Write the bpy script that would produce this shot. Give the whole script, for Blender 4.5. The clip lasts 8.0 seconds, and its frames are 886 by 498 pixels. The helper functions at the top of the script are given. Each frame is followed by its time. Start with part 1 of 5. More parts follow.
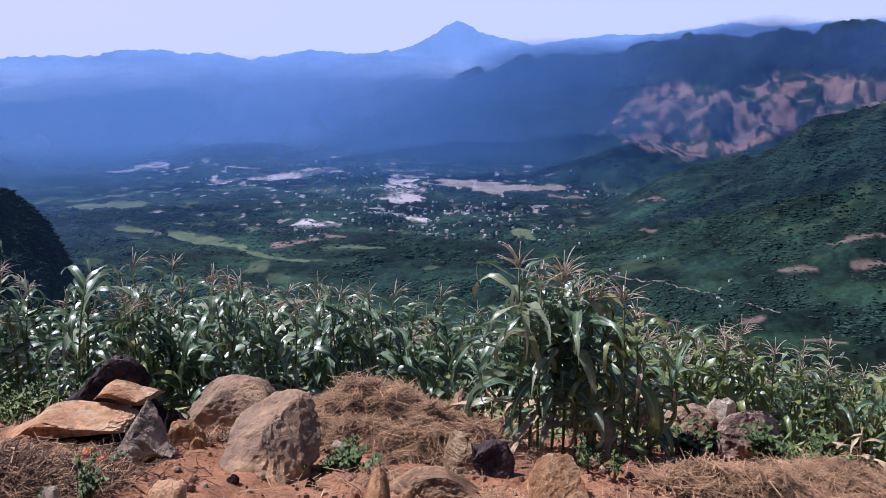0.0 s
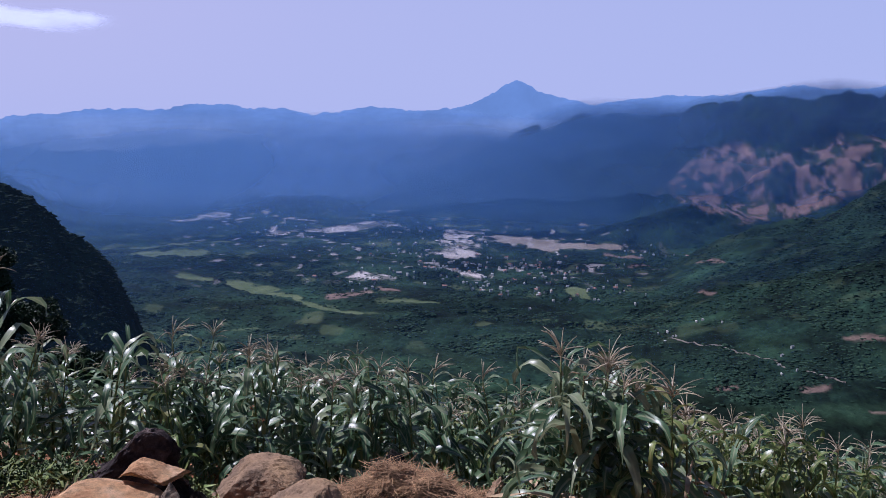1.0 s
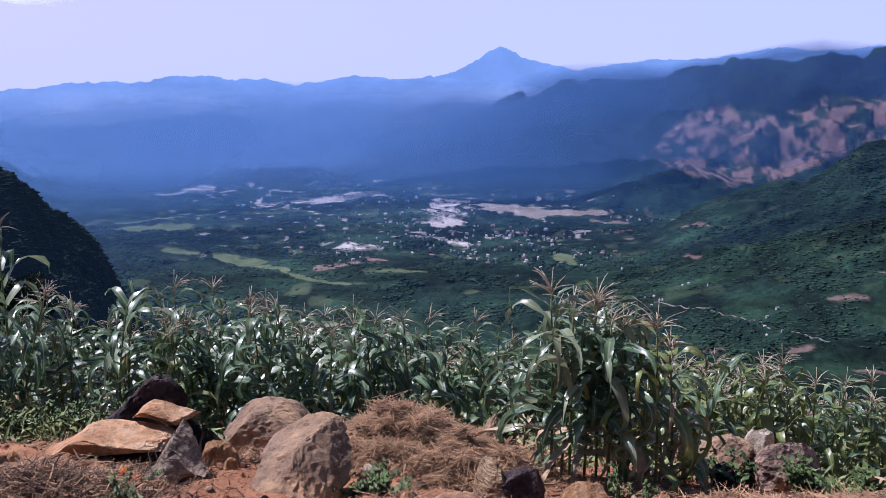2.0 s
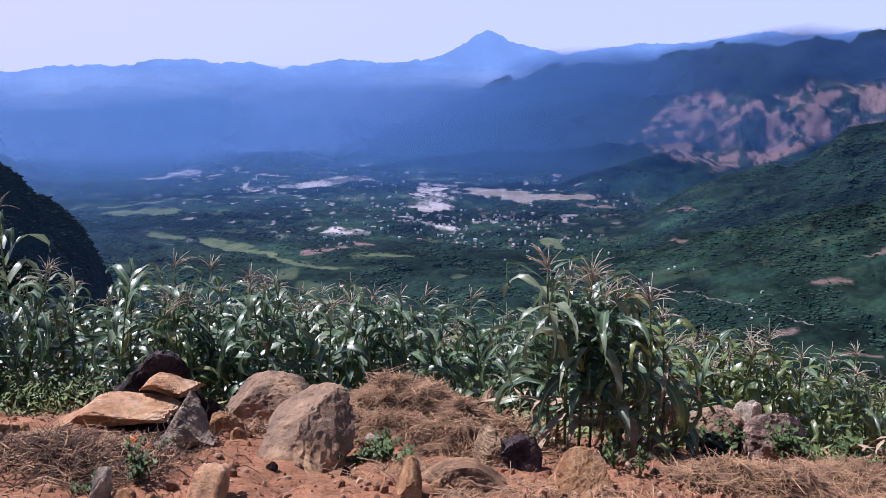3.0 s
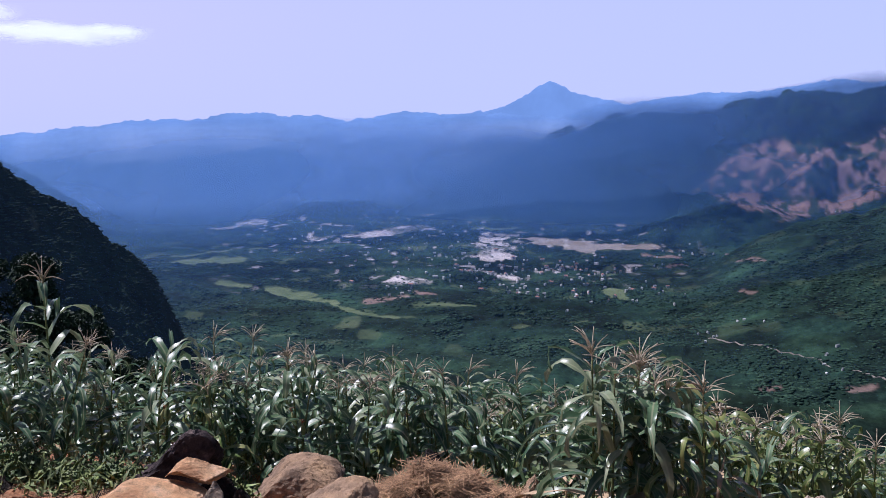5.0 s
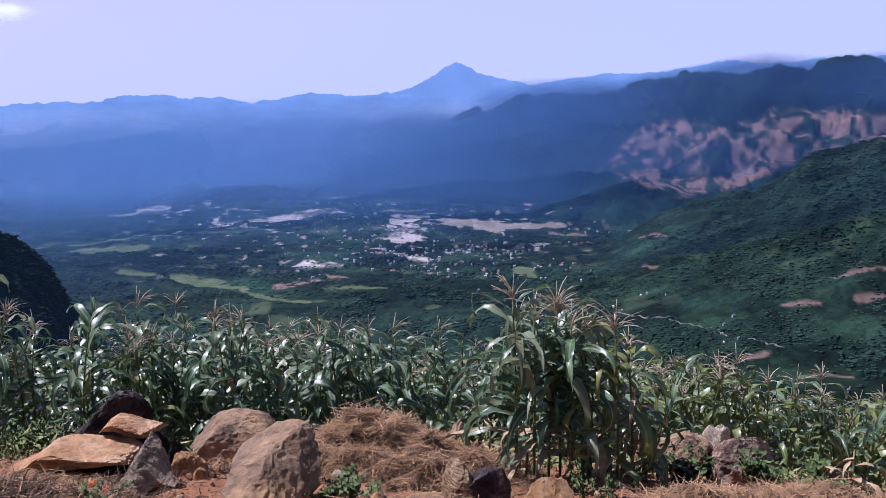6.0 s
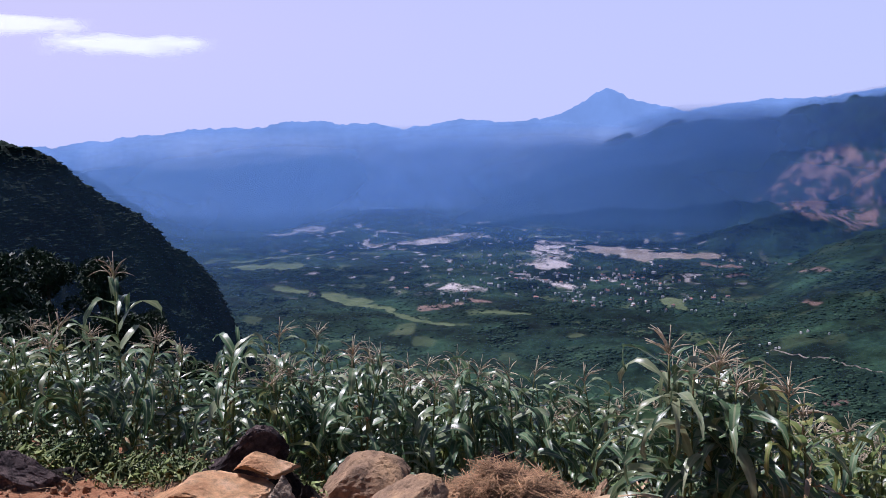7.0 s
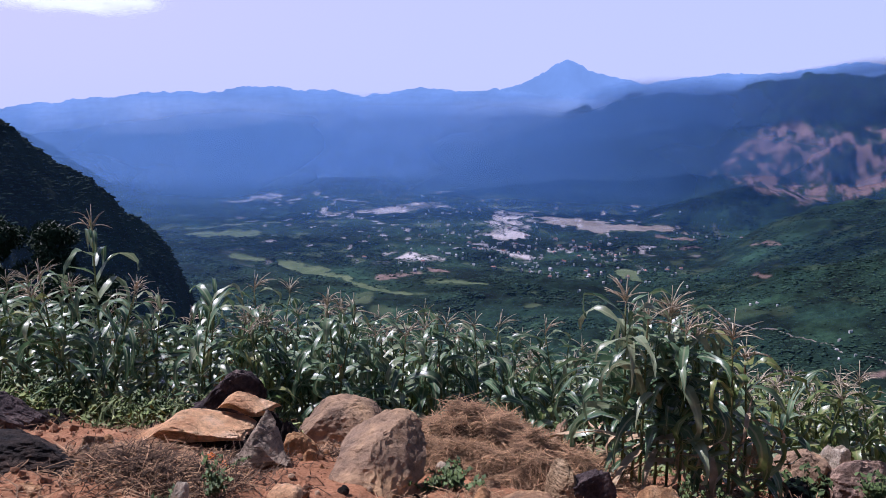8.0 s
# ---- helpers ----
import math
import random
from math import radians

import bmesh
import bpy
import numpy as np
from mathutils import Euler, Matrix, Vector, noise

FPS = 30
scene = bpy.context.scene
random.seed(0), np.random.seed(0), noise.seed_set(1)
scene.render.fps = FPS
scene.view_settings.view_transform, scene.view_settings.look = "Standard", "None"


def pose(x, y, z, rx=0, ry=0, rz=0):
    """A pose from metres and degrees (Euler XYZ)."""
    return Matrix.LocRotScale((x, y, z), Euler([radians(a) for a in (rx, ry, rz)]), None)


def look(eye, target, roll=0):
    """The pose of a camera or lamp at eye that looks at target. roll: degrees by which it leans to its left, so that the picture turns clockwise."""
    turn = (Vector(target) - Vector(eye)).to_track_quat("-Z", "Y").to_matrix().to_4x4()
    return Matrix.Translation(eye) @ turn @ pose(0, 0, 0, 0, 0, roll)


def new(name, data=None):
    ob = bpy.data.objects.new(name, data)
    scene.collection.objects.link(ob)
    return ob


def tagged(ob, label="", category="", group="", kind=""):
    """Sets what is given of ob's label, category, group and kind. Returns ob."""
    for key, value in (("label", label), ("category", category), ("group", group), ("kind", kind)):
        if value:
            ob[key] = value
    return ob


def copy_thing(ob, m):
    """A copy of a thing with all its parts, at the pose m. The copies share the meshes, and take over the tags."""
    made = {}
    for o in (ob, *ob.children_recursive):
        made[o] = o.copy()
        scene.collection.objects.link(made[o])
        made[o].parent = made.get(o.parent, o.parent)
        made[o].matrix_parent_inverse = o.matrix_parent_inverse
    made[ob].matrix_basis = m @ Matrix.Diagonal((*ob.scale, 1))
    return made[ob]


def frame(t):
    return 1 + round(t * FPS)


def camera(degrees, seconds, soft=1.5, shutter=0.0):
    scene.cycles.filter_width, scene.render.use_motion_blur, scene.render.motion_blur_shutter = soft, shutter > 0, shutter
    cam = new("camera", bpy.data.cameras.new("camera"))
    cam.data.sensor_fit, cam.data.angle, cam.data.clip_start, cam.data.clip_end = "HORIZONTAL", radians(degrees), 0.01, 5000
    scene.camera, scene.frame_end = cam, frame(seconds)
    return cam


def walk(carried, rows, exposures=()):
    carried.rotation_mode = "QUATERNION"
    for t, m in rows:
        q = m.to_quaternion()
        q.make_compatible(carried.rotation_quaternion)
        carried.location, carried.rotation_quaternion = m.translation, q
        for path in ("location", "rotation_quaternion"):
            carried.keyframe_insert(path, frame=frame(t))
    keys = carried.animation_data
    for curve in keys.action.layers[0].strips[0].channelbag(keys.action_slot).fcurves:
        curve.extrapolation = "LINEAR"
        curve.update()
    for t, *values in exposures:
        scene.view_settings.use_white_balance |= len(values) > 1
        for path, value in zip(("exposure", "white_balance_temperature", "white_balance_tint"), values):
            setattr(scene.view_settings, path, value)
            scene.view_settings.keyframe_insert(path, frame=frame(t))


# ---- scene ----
# ---------------------------------------------------------------- camera
EYE = 3.2
cam = camera(57.0, 8.0, soft=0.9)
PATH = [
    (0, -0.003, 0.118, -0.001, 1.056, -13.500, -0.057),
    (0.5, -0.018, 0.434, 0.020, 2.247, -10.616, 0.383),
    (1, 0.103, 0.395, 0.162, 4.953, -9.622, 0.760),
    (1.5, 0.124, 0.260, 0.124, 5.919, -10.421, 0.203),
    (2, 0.068, 0.076, 0.019, 4.008, -11.793, -0.200),
    (2.2, 0.027, 0.016, -0.024, 2.751, -12.384, -0.084),
    (3.3, -0.028, -0.119, -0.014, 3.650, -12.901, -0.020),
    (3.5, -0.038, 0.014, -0.023, 4.804, -12.338, -0.198),
    (4, -0.051, 0.279, -0.025, 6.452, -11.383, -0.172),
    (5.3, 0.188, 0.225, 0.212, 7.557, -8.257, -0.667),
    (5.5, 0.140, 0.128, 0.142, 4.560, -7.649, -1.041),
    (6, 0.053, -0.092, -0.014, 1.147, -10.746, -0.880),
    (6.5, 0.015, -0.233, -0.001, 7.476, -12.558, -1.314),
    (7, 0.014, 0.352, 0.057, 11.397, -8.810, -0.917),
    (7.5, 0.156, 0.240, 0.086, 8.455, -7.133, -0.497),
    (8, -0.038, -0.104, -0.014, 8.431, -10.968, 0.319),
]
walk(cam, [(t, pose(x, y, z + EYE, 90 + tilt, 0, yaw) @ pose(0, 0, 0, 0, 0, roll)) for t, x, y, z, yaw, tilt, roll in PATH],
     exposures=[
        (0, 0.26, 5500, 27),
        (0.5, -0.07, 5620, 29),
        (1.0, -0.23, 5480, 27),
        (1.5, 0.10, 5430, 29),
        (2.0, 0.21, 5490, 30),
        (3.5, 0.33, 5520, 28),
        (5.5, 0.06, 5600, 25),
        (6.0, 0.17, 5490, 29),
        (6.5, 0.50, 5560, 28),
        (7.0, 0.09, 5730, 27),
        (7.5, 0.05, 5720, 24),
        (8.0, 0.15, 5560, 29),
     ])

# ---------------------------------------------------------------- daylight
SUN_AZ, SUN_EL = -67.0, 54.0
world = bpy.data.worlds.new("sky")
scene.world = world
world.use_nodes = True
wn = world.node_tree
wn.nodes.clear()
sky = wn.nodes.new("ShaderNodeTexSky")
sky.sky_type, sky.sun_disc = "NISHITA", False
sky.sun_elevation, sky.sun_rotation = radians(SUN_EL), radians(SUN_AZ)
sky.altitude, sky.air_density, sky.dust_density, sky.ozone_density = 0.0, 1.0, 0.8, 2.0
bg = wn.nodes.new("ShaderNodeBackground")
bg.inputs["Strength"].default_value = 0.05
wout = wn.nodes.new("ShaderNodeOutputWorld")
wn.links.new(sky.outputs[0], bg.inputs["Color"])
wn.links.new(bg.outputs[0], wout.inputs["Surface"])

sun_data = bpy.data.lights.new("sun", "SUN")
sun_data.energy, sun_data.angle, sun_data.color = 5.0, radians(0.6), (1.0, 0.95, 0.87)
sun = new("sun", sun_data)
a, e = radians(SUN_AZ), radians(SUN_EL)
SUN_DIR = Vector((math.sin(a) * math.cos(e), math.cos(a) * math.cos(e), math.sin(e)))
sun.matrix_world = look(SUN_DIR * 50, (0, 0, 0))


# ---------------------------------------------------------------- materials
class Mat:
    """A small wrapper that adds nodes to one material."""

    def __init__(self, name, rough=0.8, spec=0.3):
        self.m = bpy.data.materials.new(name)
        self.m.use_nodes = True
        self.t = self.m.node_tree
        self.b = self.t.nodes["Principled BSDF"]
        self.out = self.t.nodes["Material Output"]
        self.b.inputs["Roughness"].default_value = rough
        self.b.inputs["Specular IOR Level"].default_value = spec

    def add(self, kind, **values):
        n = self.t.nodes.new(kind)
        for k, v in values.items():
            n.inputs[k.replace("_", " ")].default_value = v
        return n

    def link(self, a, b):
        self.t.links.new(a, b)

    def coords(self, which="Object"):
        return self.t.nodes.new("ShaderNodeTexCoord").outputs[which]

    def noise(self, scale, detail=4.0, rough=0.55, vec=None):
        n = self.add("ShaderNodeTexNoise", Scale=scale, Detail=detail, Roughness=rough)
        if vec is not None:
            self.link(vec, n.inputs["Vector"])
        return n.outputs["Fac"]

    def ramp(self, fac, stops):
        r = self.t.nodes.new("ShaderNodeValToRGB")
        while len(r.color_ramp.elements) < len(stops):
            r.color_ramp.elements.new(0.5)
        for el, (p, c) in zip(r.color_ramp.elements, stops):
            el.position = p
            el.color = (*c, 1.0) if isinstance(c, tuple) else (c, c, c, 1.0)
        self.link(fac, r.inputs["Fac"])
        return r.outputs["Color"]

    def mix(self, fac, a, b, blend="MIX"):
        n = self.t.nodes.new("ShaderNodeMix")
        n.data_type, n.blend_type = "RGBA", blend
        col = [s for s in n.inputs if s.type == "RGBA"]
        fin = n.inputs[0]
        for s, v in ((fin, fac), (col[0], a), (col[1], b)):
            if isinstance(v, bpy.types.NodeSocket):
                self.link(v, s)
            elif isinstance(v, tuple):
                s.default_value = (*v, 1.0)
            else:
                s.default_value = v
        return [s for s in n.outputs if s.type == "RGBA"][0]

    def attr(self, name):
        n = self.t.nodes.new("ShaderNodeAttribute")
        n.attribute_name = name
        return n.outputs["Fac"]

    def random(self):
        return self.t.nodes.new("ShaderNodeObjectInfo").outputs["Random"]

    def island(self):
        return self.t.nodes.new("ShaderNodeNewGeometry").outputs["Random Per Island"]

    def bump(self, height, strength=0.4, distance=0.02):
        n = self.add("ShaderNodeBump", Strength=strength, Distance=distance)
        self.link(height, n.inputs["Height"])
        self.link(n.outputs["Normal"], self.b.inputs["Normal"])

    def base(self, c):
        if isinstance(c, tuple):
            self.b.inputs["Base Color"].default_value = (*c, 1.0)
        else:
            self.link(c, self.b.inputs["Base Color"])
        return self.m


def leafy(mat, colour, through_light=0.35):
    """Lets part of the light pass through thin leaves."""
    tr = mat.add("ShaderNodeBsdfTranslucent")
    mat.link(colour, tr.inputs["Color"])
    mx = mat.add("ShaderNodeMixShader", Fac=through_light)
    mat.link(mat.b.outputs[0], mx.inputs[1])
    mat.link(tr.outputs[0], mx.inputs[2])
    mat.link(mx.outputs[0], mat.out.inputs["Surface"])


def make_soil():
    m = Mat("red_soil", 0.95, 0.15)
    v = m.coords("Object")
    big = m.noise(1.6, 8, 0.7, v)
    fine = m.noise(38.0, 6, 0.65, v)
    c = m.ramp(big, [(0.36, (0.10, 0.043, 0.024)), (0.5, (0.32, 0.145, 0.072)), (0.64, (0.52, 0.26, 0.135))])
    c2 = m.ramp(fine, [(0.32, (0.095, 0.042, 0.024)), (0.5, (0.36, 0.17, 0.085)), (0.75, (0.58, 0.34, 0.195))])
    m.bump(fine, 0.7, 0.03)
    return m.base(m.mix(0.5, c, c2))


def make_land():
    m = Mat("valley_land", 0.95, 0.1)
    v = m.coords("Object")
    big = m.noise(0.0035, 5, 0.6, v)
    mid = m.noise(0.022, 6, 0.7, v)
    fine = m.noise(0.11, 5, 0.75, v)
    forest = m.ramp(mid, [(0.34, (0.005, 0.014, 0.011)), (0.5, (0.010, 0.027, 0.018)), (0.66, (0.019, 0.045, 0.027))])
    forest = m.mix(0.6, forest, m.ramp(fine, [(0.36, (0.004, 0.012, 0.010)), (0.5, (0.011, 0.028, 0.019)), (0.64, (0.023, 0.053, 0.031))]))
    grass = m.ramp(fine, [(0.36, (0.012, 0.032, 0.019)), (0.64, (0.027, 0.058, 0.032))])
    c = m.mix(m.attr("field"), forest, grass)
    # shade on the near left hill, put into the land colour
    c = m.mix(m.attr("hill_shade"), c, m.ramp(fine, [(0.3, (0.005, 0.014, 0.010)), (0.7, (0.013, 0.030, 0.019))]))
    c = m.mix(1.0, c, m.ramp(m.noise(0.009, 5, 0.65, v), [(0.38, 0.4), (0.5, 0.9), (0.62, 1.5)]), "MULTIPLY")
    c = m.mix(1.0, c, m.ramp(big, [(0.34, 0.7), (0.5, 1.0), (0.66, 1.3)]), "MULTIPLY")
    dry = m.ramp(mid, [(0.35, (0.075, 0.110, 0.050)), (0.65, (0.15, 0.185, 0.095))])
    c = m.mix(m.attr("dry"), c, dry)
    soil = m.ramp(fine, [(0.3, (0.26, 0.165, 0.145)), (0.55, (0.42, 0.275, 0.235)), (0.75, (0.55, 0.385, 0.325))])
    c = m.mix(m.attr("bare"), c, soil)
    gravel = m.ramp(mid, [(0.35, (0.40, 0.36, 0.34)), (0.65, (0.66, 0.60, 0.58))])
    c = m.mix(m.attr("gravel"), c, gravel)
    m.bump(fine, 0.35, 5.0)
    return m.base(c)


def make_rock(name, dark, mid, light, scale=7.0, rough=0.9, layers=0.0, pits=0.0):
    m = Mat(name, rough, 0.2)
    v = m.coords("Object")
    big = m.noise(scale * 0.6, 6, 0.65, v)
    grain = m.noise(scale * 4, 8, 0.72, v)
    fine = m.noise(scale * 14, 5, 0.7, v)
    c = m.ramp(big, [(0.38, dark), (0.5, mid), (0.62, light)])
    c = m.mix(0.9, c, m.ramp(grain, [(0.32, 0.45), (0.48, 0.9), (0.68, 1.25)]), "MULTIPLY")
    h = m.mix(0.5, m.ramp(grain, [(0.2, 0.0), (0.8, 1.0)]), m.ramp(fine, [(0.2, 0.0), (0.8, 1.0)]))
    if layers:
        turn = m.t.nodes.new("ShaderNodeMapping")
        turn.inputs["Rotation"].default_value = (0.2, 0.75, 0.3)
        turn.inputs["Scale"].default_value = (1.2, 1.2, layers)
        m.link(v, turn.inputs["Vector"])
        bands = m.noise(scale * 1.4, 5, 0.6, turn.outputs[0])
        c = m.mix(0.85, c, m.ramp(bands, [(0.36, 0.35), (0.46, 0.95), (0.7, 1.15)]), "MULTIPLY")
        h = m.mix(0.6, h, m.ramp(bands, [(0.35, 0.0), (0.6, 1.0)]))
    if pits:
        hole = m.ramp(m.noise(scale * 7, 4, 0.6, v), [(0.34, 1.0 - pits), (0.44, 1.0)])
        c = m.mix(1.0, c, hole, "MULTIPLY")
        h = m.mix(0.35, h, hole)
    m.bump(h, 0.9, 0.035)
    return m.base(c)


def make_maize_leaf(name, young, leaf, pale, old):
    m = Mat(name, 0.36, 0.6)
    rnd, v = m.random(), m.coords("Object")
    n = m.noise(9.0, 3, 0.6, v)
    c = m.ramp(rnd, [(0.0, young), (0.4, leaf), (0.72, pale), (1.0, old)])
    c = m.mix(0.4, c, m.ramp(n, [(0.35, young), (0.7, pale)]))
    c = m.mix(m.ramp(m.attr("rib"), [(0.74, 0.0), (0.9, 0.6)]), c, old)
    m.bump(n, 0.2, 0.01)
    m.base(c)
    leafy(m, c, 0.24)
    return m.m


def make_plain(name, a, b, scale, rough=0.8, spec=0.3, bump=0.3, dist=0.01):
    m = Mat(name, rough, spec)
    v = m.coords("Object")
    n = m.noise(scale, 5, 0.65, v)
    c = m.ramp(n, [(0.32, a), (0.68, b)])
    isl = m.ramp(m.island(), [(0.0, 0.5), (1.0, 1.2)])
    c = m.mix(1.0, c, isl, "MULTIPLY")
    m.bump(n, bump, dist)
    return m.base(c)


SOIL, LAND = make_soil(), make_land()
MAIZE_LEAF = make_maize_leaf("maize_leaf", (0.024, 0.060, 0.027), (0.080, 0.165, 0.070), (0.195, 0.295, 0.152), (0.42, 0.43, 0.26))
MAIZE_LEAF_PALE = make_maize_leaf("light_maize_leaf", (0.045, 0.085, 0.022), (0.115, 0.18, 0.045), (0.23, 0.29, 0.085), (0.42, 0.38, 0.16))
MAIZE_STALK = make_plain("maize_stalk", (0.10, 0.13, 0.035), (0.20, 0.20, 0.075), 14.0, 0.55)
TASSEL = make_plain("maize_tassel", (0.40, 0.32, 0.215), (0.66, 0.565, 0.415), 30.0, 0.8)
HUSK = make_plain("maize_husk", (0.22, 0.25, 0.09), (0.38, 0.36, 0.16), 20.0, 0.7)
SILK = make_plain("maize_silk", (0.25, 0.10, 0.05), (0.42, 0.20, 0.10), 60.0, 0.9)
DRY_LEAF = make_plain("dry_leaf", (0.36, 0.24, 0.13), (0.58, 0.43, 0.27), 12.0, 0.85)
STRAW = make_plain("straw", (0.18, 0.098, 0.05), (0.57, 0.345, 0.18), 9.0, 0.85)


# ---------------------------------------------------------------- land form
def lattice(ix, iy, seed):
    h = (ix.astype(np.int64) * 374761393 + iy.astype(np.int64) * 668265263 + seed * 974634521) & 0x7FFFFFFF
    h = ((h ^ (h >> 13)) * 1274126177) & 0x7FFFFFFF
    return ((h ^ (h >> 16)) & 0xFFFF) / 32767.5 - 1.0


def vnoise(x, y, seed=0):
    ix, iy = np.floor(x), np.floor(y)
    fx, fy = x - ix, y - iy
    fx, fy = fx * fx * fx * (fx * (fx * 6 - 15) + 10), fy * fy * fy * (fy * (fy * 6 - 15) + 10)
    a, b = lattice(ix, iy, seed), lattice(ix + 1, iy, seed)
    c, d = lattice(ix, iy + 1, seed), lattice(ix + 1, iy + 1, seed)
    return (a + (b - a) * fx) * (1 - fy) + (c + (d - c) * fx) * fy


def fbm(x, y, size, octaves=4, seed=0):
    out, amp = 0.0, 0.5
    for k in range(octaves):
        ca, sa = math.cos(0.7 * k + 0.3), math.sin(0.7 * k + 0.3)
        out = out + amp * vnoise((x * ca - y * sa) / size, (x * sa + y * ca) / size, seed + 17 * k)
        size, amp = size * 0.5, amp * 0.5
    return out


def curve(az, pairs):
    """A smooth line through (azimuth, elevation) pairs, both in degrees."""
    xs, ys = zip(*pairs)
    fine = np.arange(-75, 75.01, 0.25)
    v = np.interp(fine, xs, ys)
    k = np.hanning(5)
    v = np.convolve(np.pad(v, 2, mode="edge"), k / k.sum(), mode="valid")
    return np.interp(az, fine, v)


FAR_PEAK = [(-60, -2), (-8, -1), (-3, 0.45), (-1.5, 1.35), (-0.6, 1.9), (0.0, 2.2), (0.6, 1.9), (1.5, 1.3), (3.9, 0.8), (5.2, 0.4), (6, 0.65), (10.5, 1.15),
            (13.8, 1.15), (16, 1.55), (18, 1.85), (20, 1.6), (26, 1.9), (34, 1.9)]
FAR_RIDGE = [(-60, -0.5), (-37, -1.2), (-33, -0.85), (-28.5, -0.35), (-23.4, -0.1), (-20.7, 0.12), (-14.6, -0.15), (-12, 0.0), (-8.3, 0.12),
             (-5.2, 0.05), (-2, -0.2), (2, -0.6), (8, -1.5)]
MID_RIDGE = [(-60, -2), (-33.9, -2.6), (-28, -2.8), (-24.3, -2.6), (-18.9, -2.1), (-15.4, -2.9), (-10.7, -4.0), (-4.8, -4.4), (0, -5), (6, -6)]
LEFT_BLUE = [(-60, 1), (-39.5, -0.5), (-37.1, -1.6), (-35, -2.9), (-33, -4.3), (-30, -6.5), (-27, -9)]
LEFT_HILL = [(-70, 1.2), (-45, 0.2), (-39.6, -0.9), (-37.8, -1.3), (-36.5, -2.0), (-35, -3.5), (-33.4, -4.7), (-31.7, -5.6), (-30.1, -7.4),
             (-28.3, -8.9), (-27.3, -10.4), (-26, -13.8), (-24, -20), (-21, -30)]
RIGHT_MOUNT = [(-14, -8), (-9, -5.5), (-4, -3.3), (0, -1.6), (2.3, -0.6), (4.6, 0.0), (7.2, 0.2), (9.1, 0.3), (11, 0.2), (14.6, 1.1), (18, 1.8), (20.2, 2.05),
               (23, 1.7), (26.6, 1.9), (35, 2.4), (60, 2)]
RIGHT_FRONT = [(6, -14), (10, -11), (14, -8.2), (16, -7.4), (20.3, -5.7), (23.5, -4.1), (27.1, -2.9), (35, -1), (60, 0)]


LIFT = 0.13


def ridge(r, az, pairs, crest_at, foot, power=1.0, floor=-400.0, back=500.0):
    top = crest_at * np.tan(np.radians(curve(az, pairs) + LIFT))
    up = np.clip((r - foot) / (crest_at - foot), -0.3, 1.0)
    front = np.where(up > 0, floor + (top - floor) * np.abs(up) ** power, floor + 300.0 * up)
    behind = top - (r - crest_at) * (np.maximum(top - floor, 120.0) / back)
    return np.where(r < crest_at, front, behind)


S = 1.25


def near_ground(x, y):
    """The convex hill side on which the viewer stands, relative to the eye."""
    u, v = x / S, np.maximum(y / S, -3.0)
    w = np.minimum(v, 10)
    z = -1.55 - 0.10 * w - 0.022 * w * w * np.where(v > 0, 1, 0) - 0.53 * np.maximum(v - 10, 0)
    z = z - 0.055 * np.clip(u, -8, 0) - 0.07 * np.clip(u, 0, 8) - 0.20 * np.clip(u - 2.6, 0, 6) * np.clip((v - 5) / 2, 0, 1)
    z = z * S
    rough = np.clip((y - 1.6) / 1.2, 0, 1)  # trodden smooth underfoot
    return z + 0.13 * fbm(x, y, 2.2, 3, 5) + rough * (0.08 * fbm(x, y, 0.5, 3, 8) + 0.05 * fbm(x, y, 0.16, 3, 9))


def lie(x, y):
    """Height of the hill side at one place, in the world."""
    return float(height(np.array([float(x)]), np.array([float(y)]))[0]) + EYE


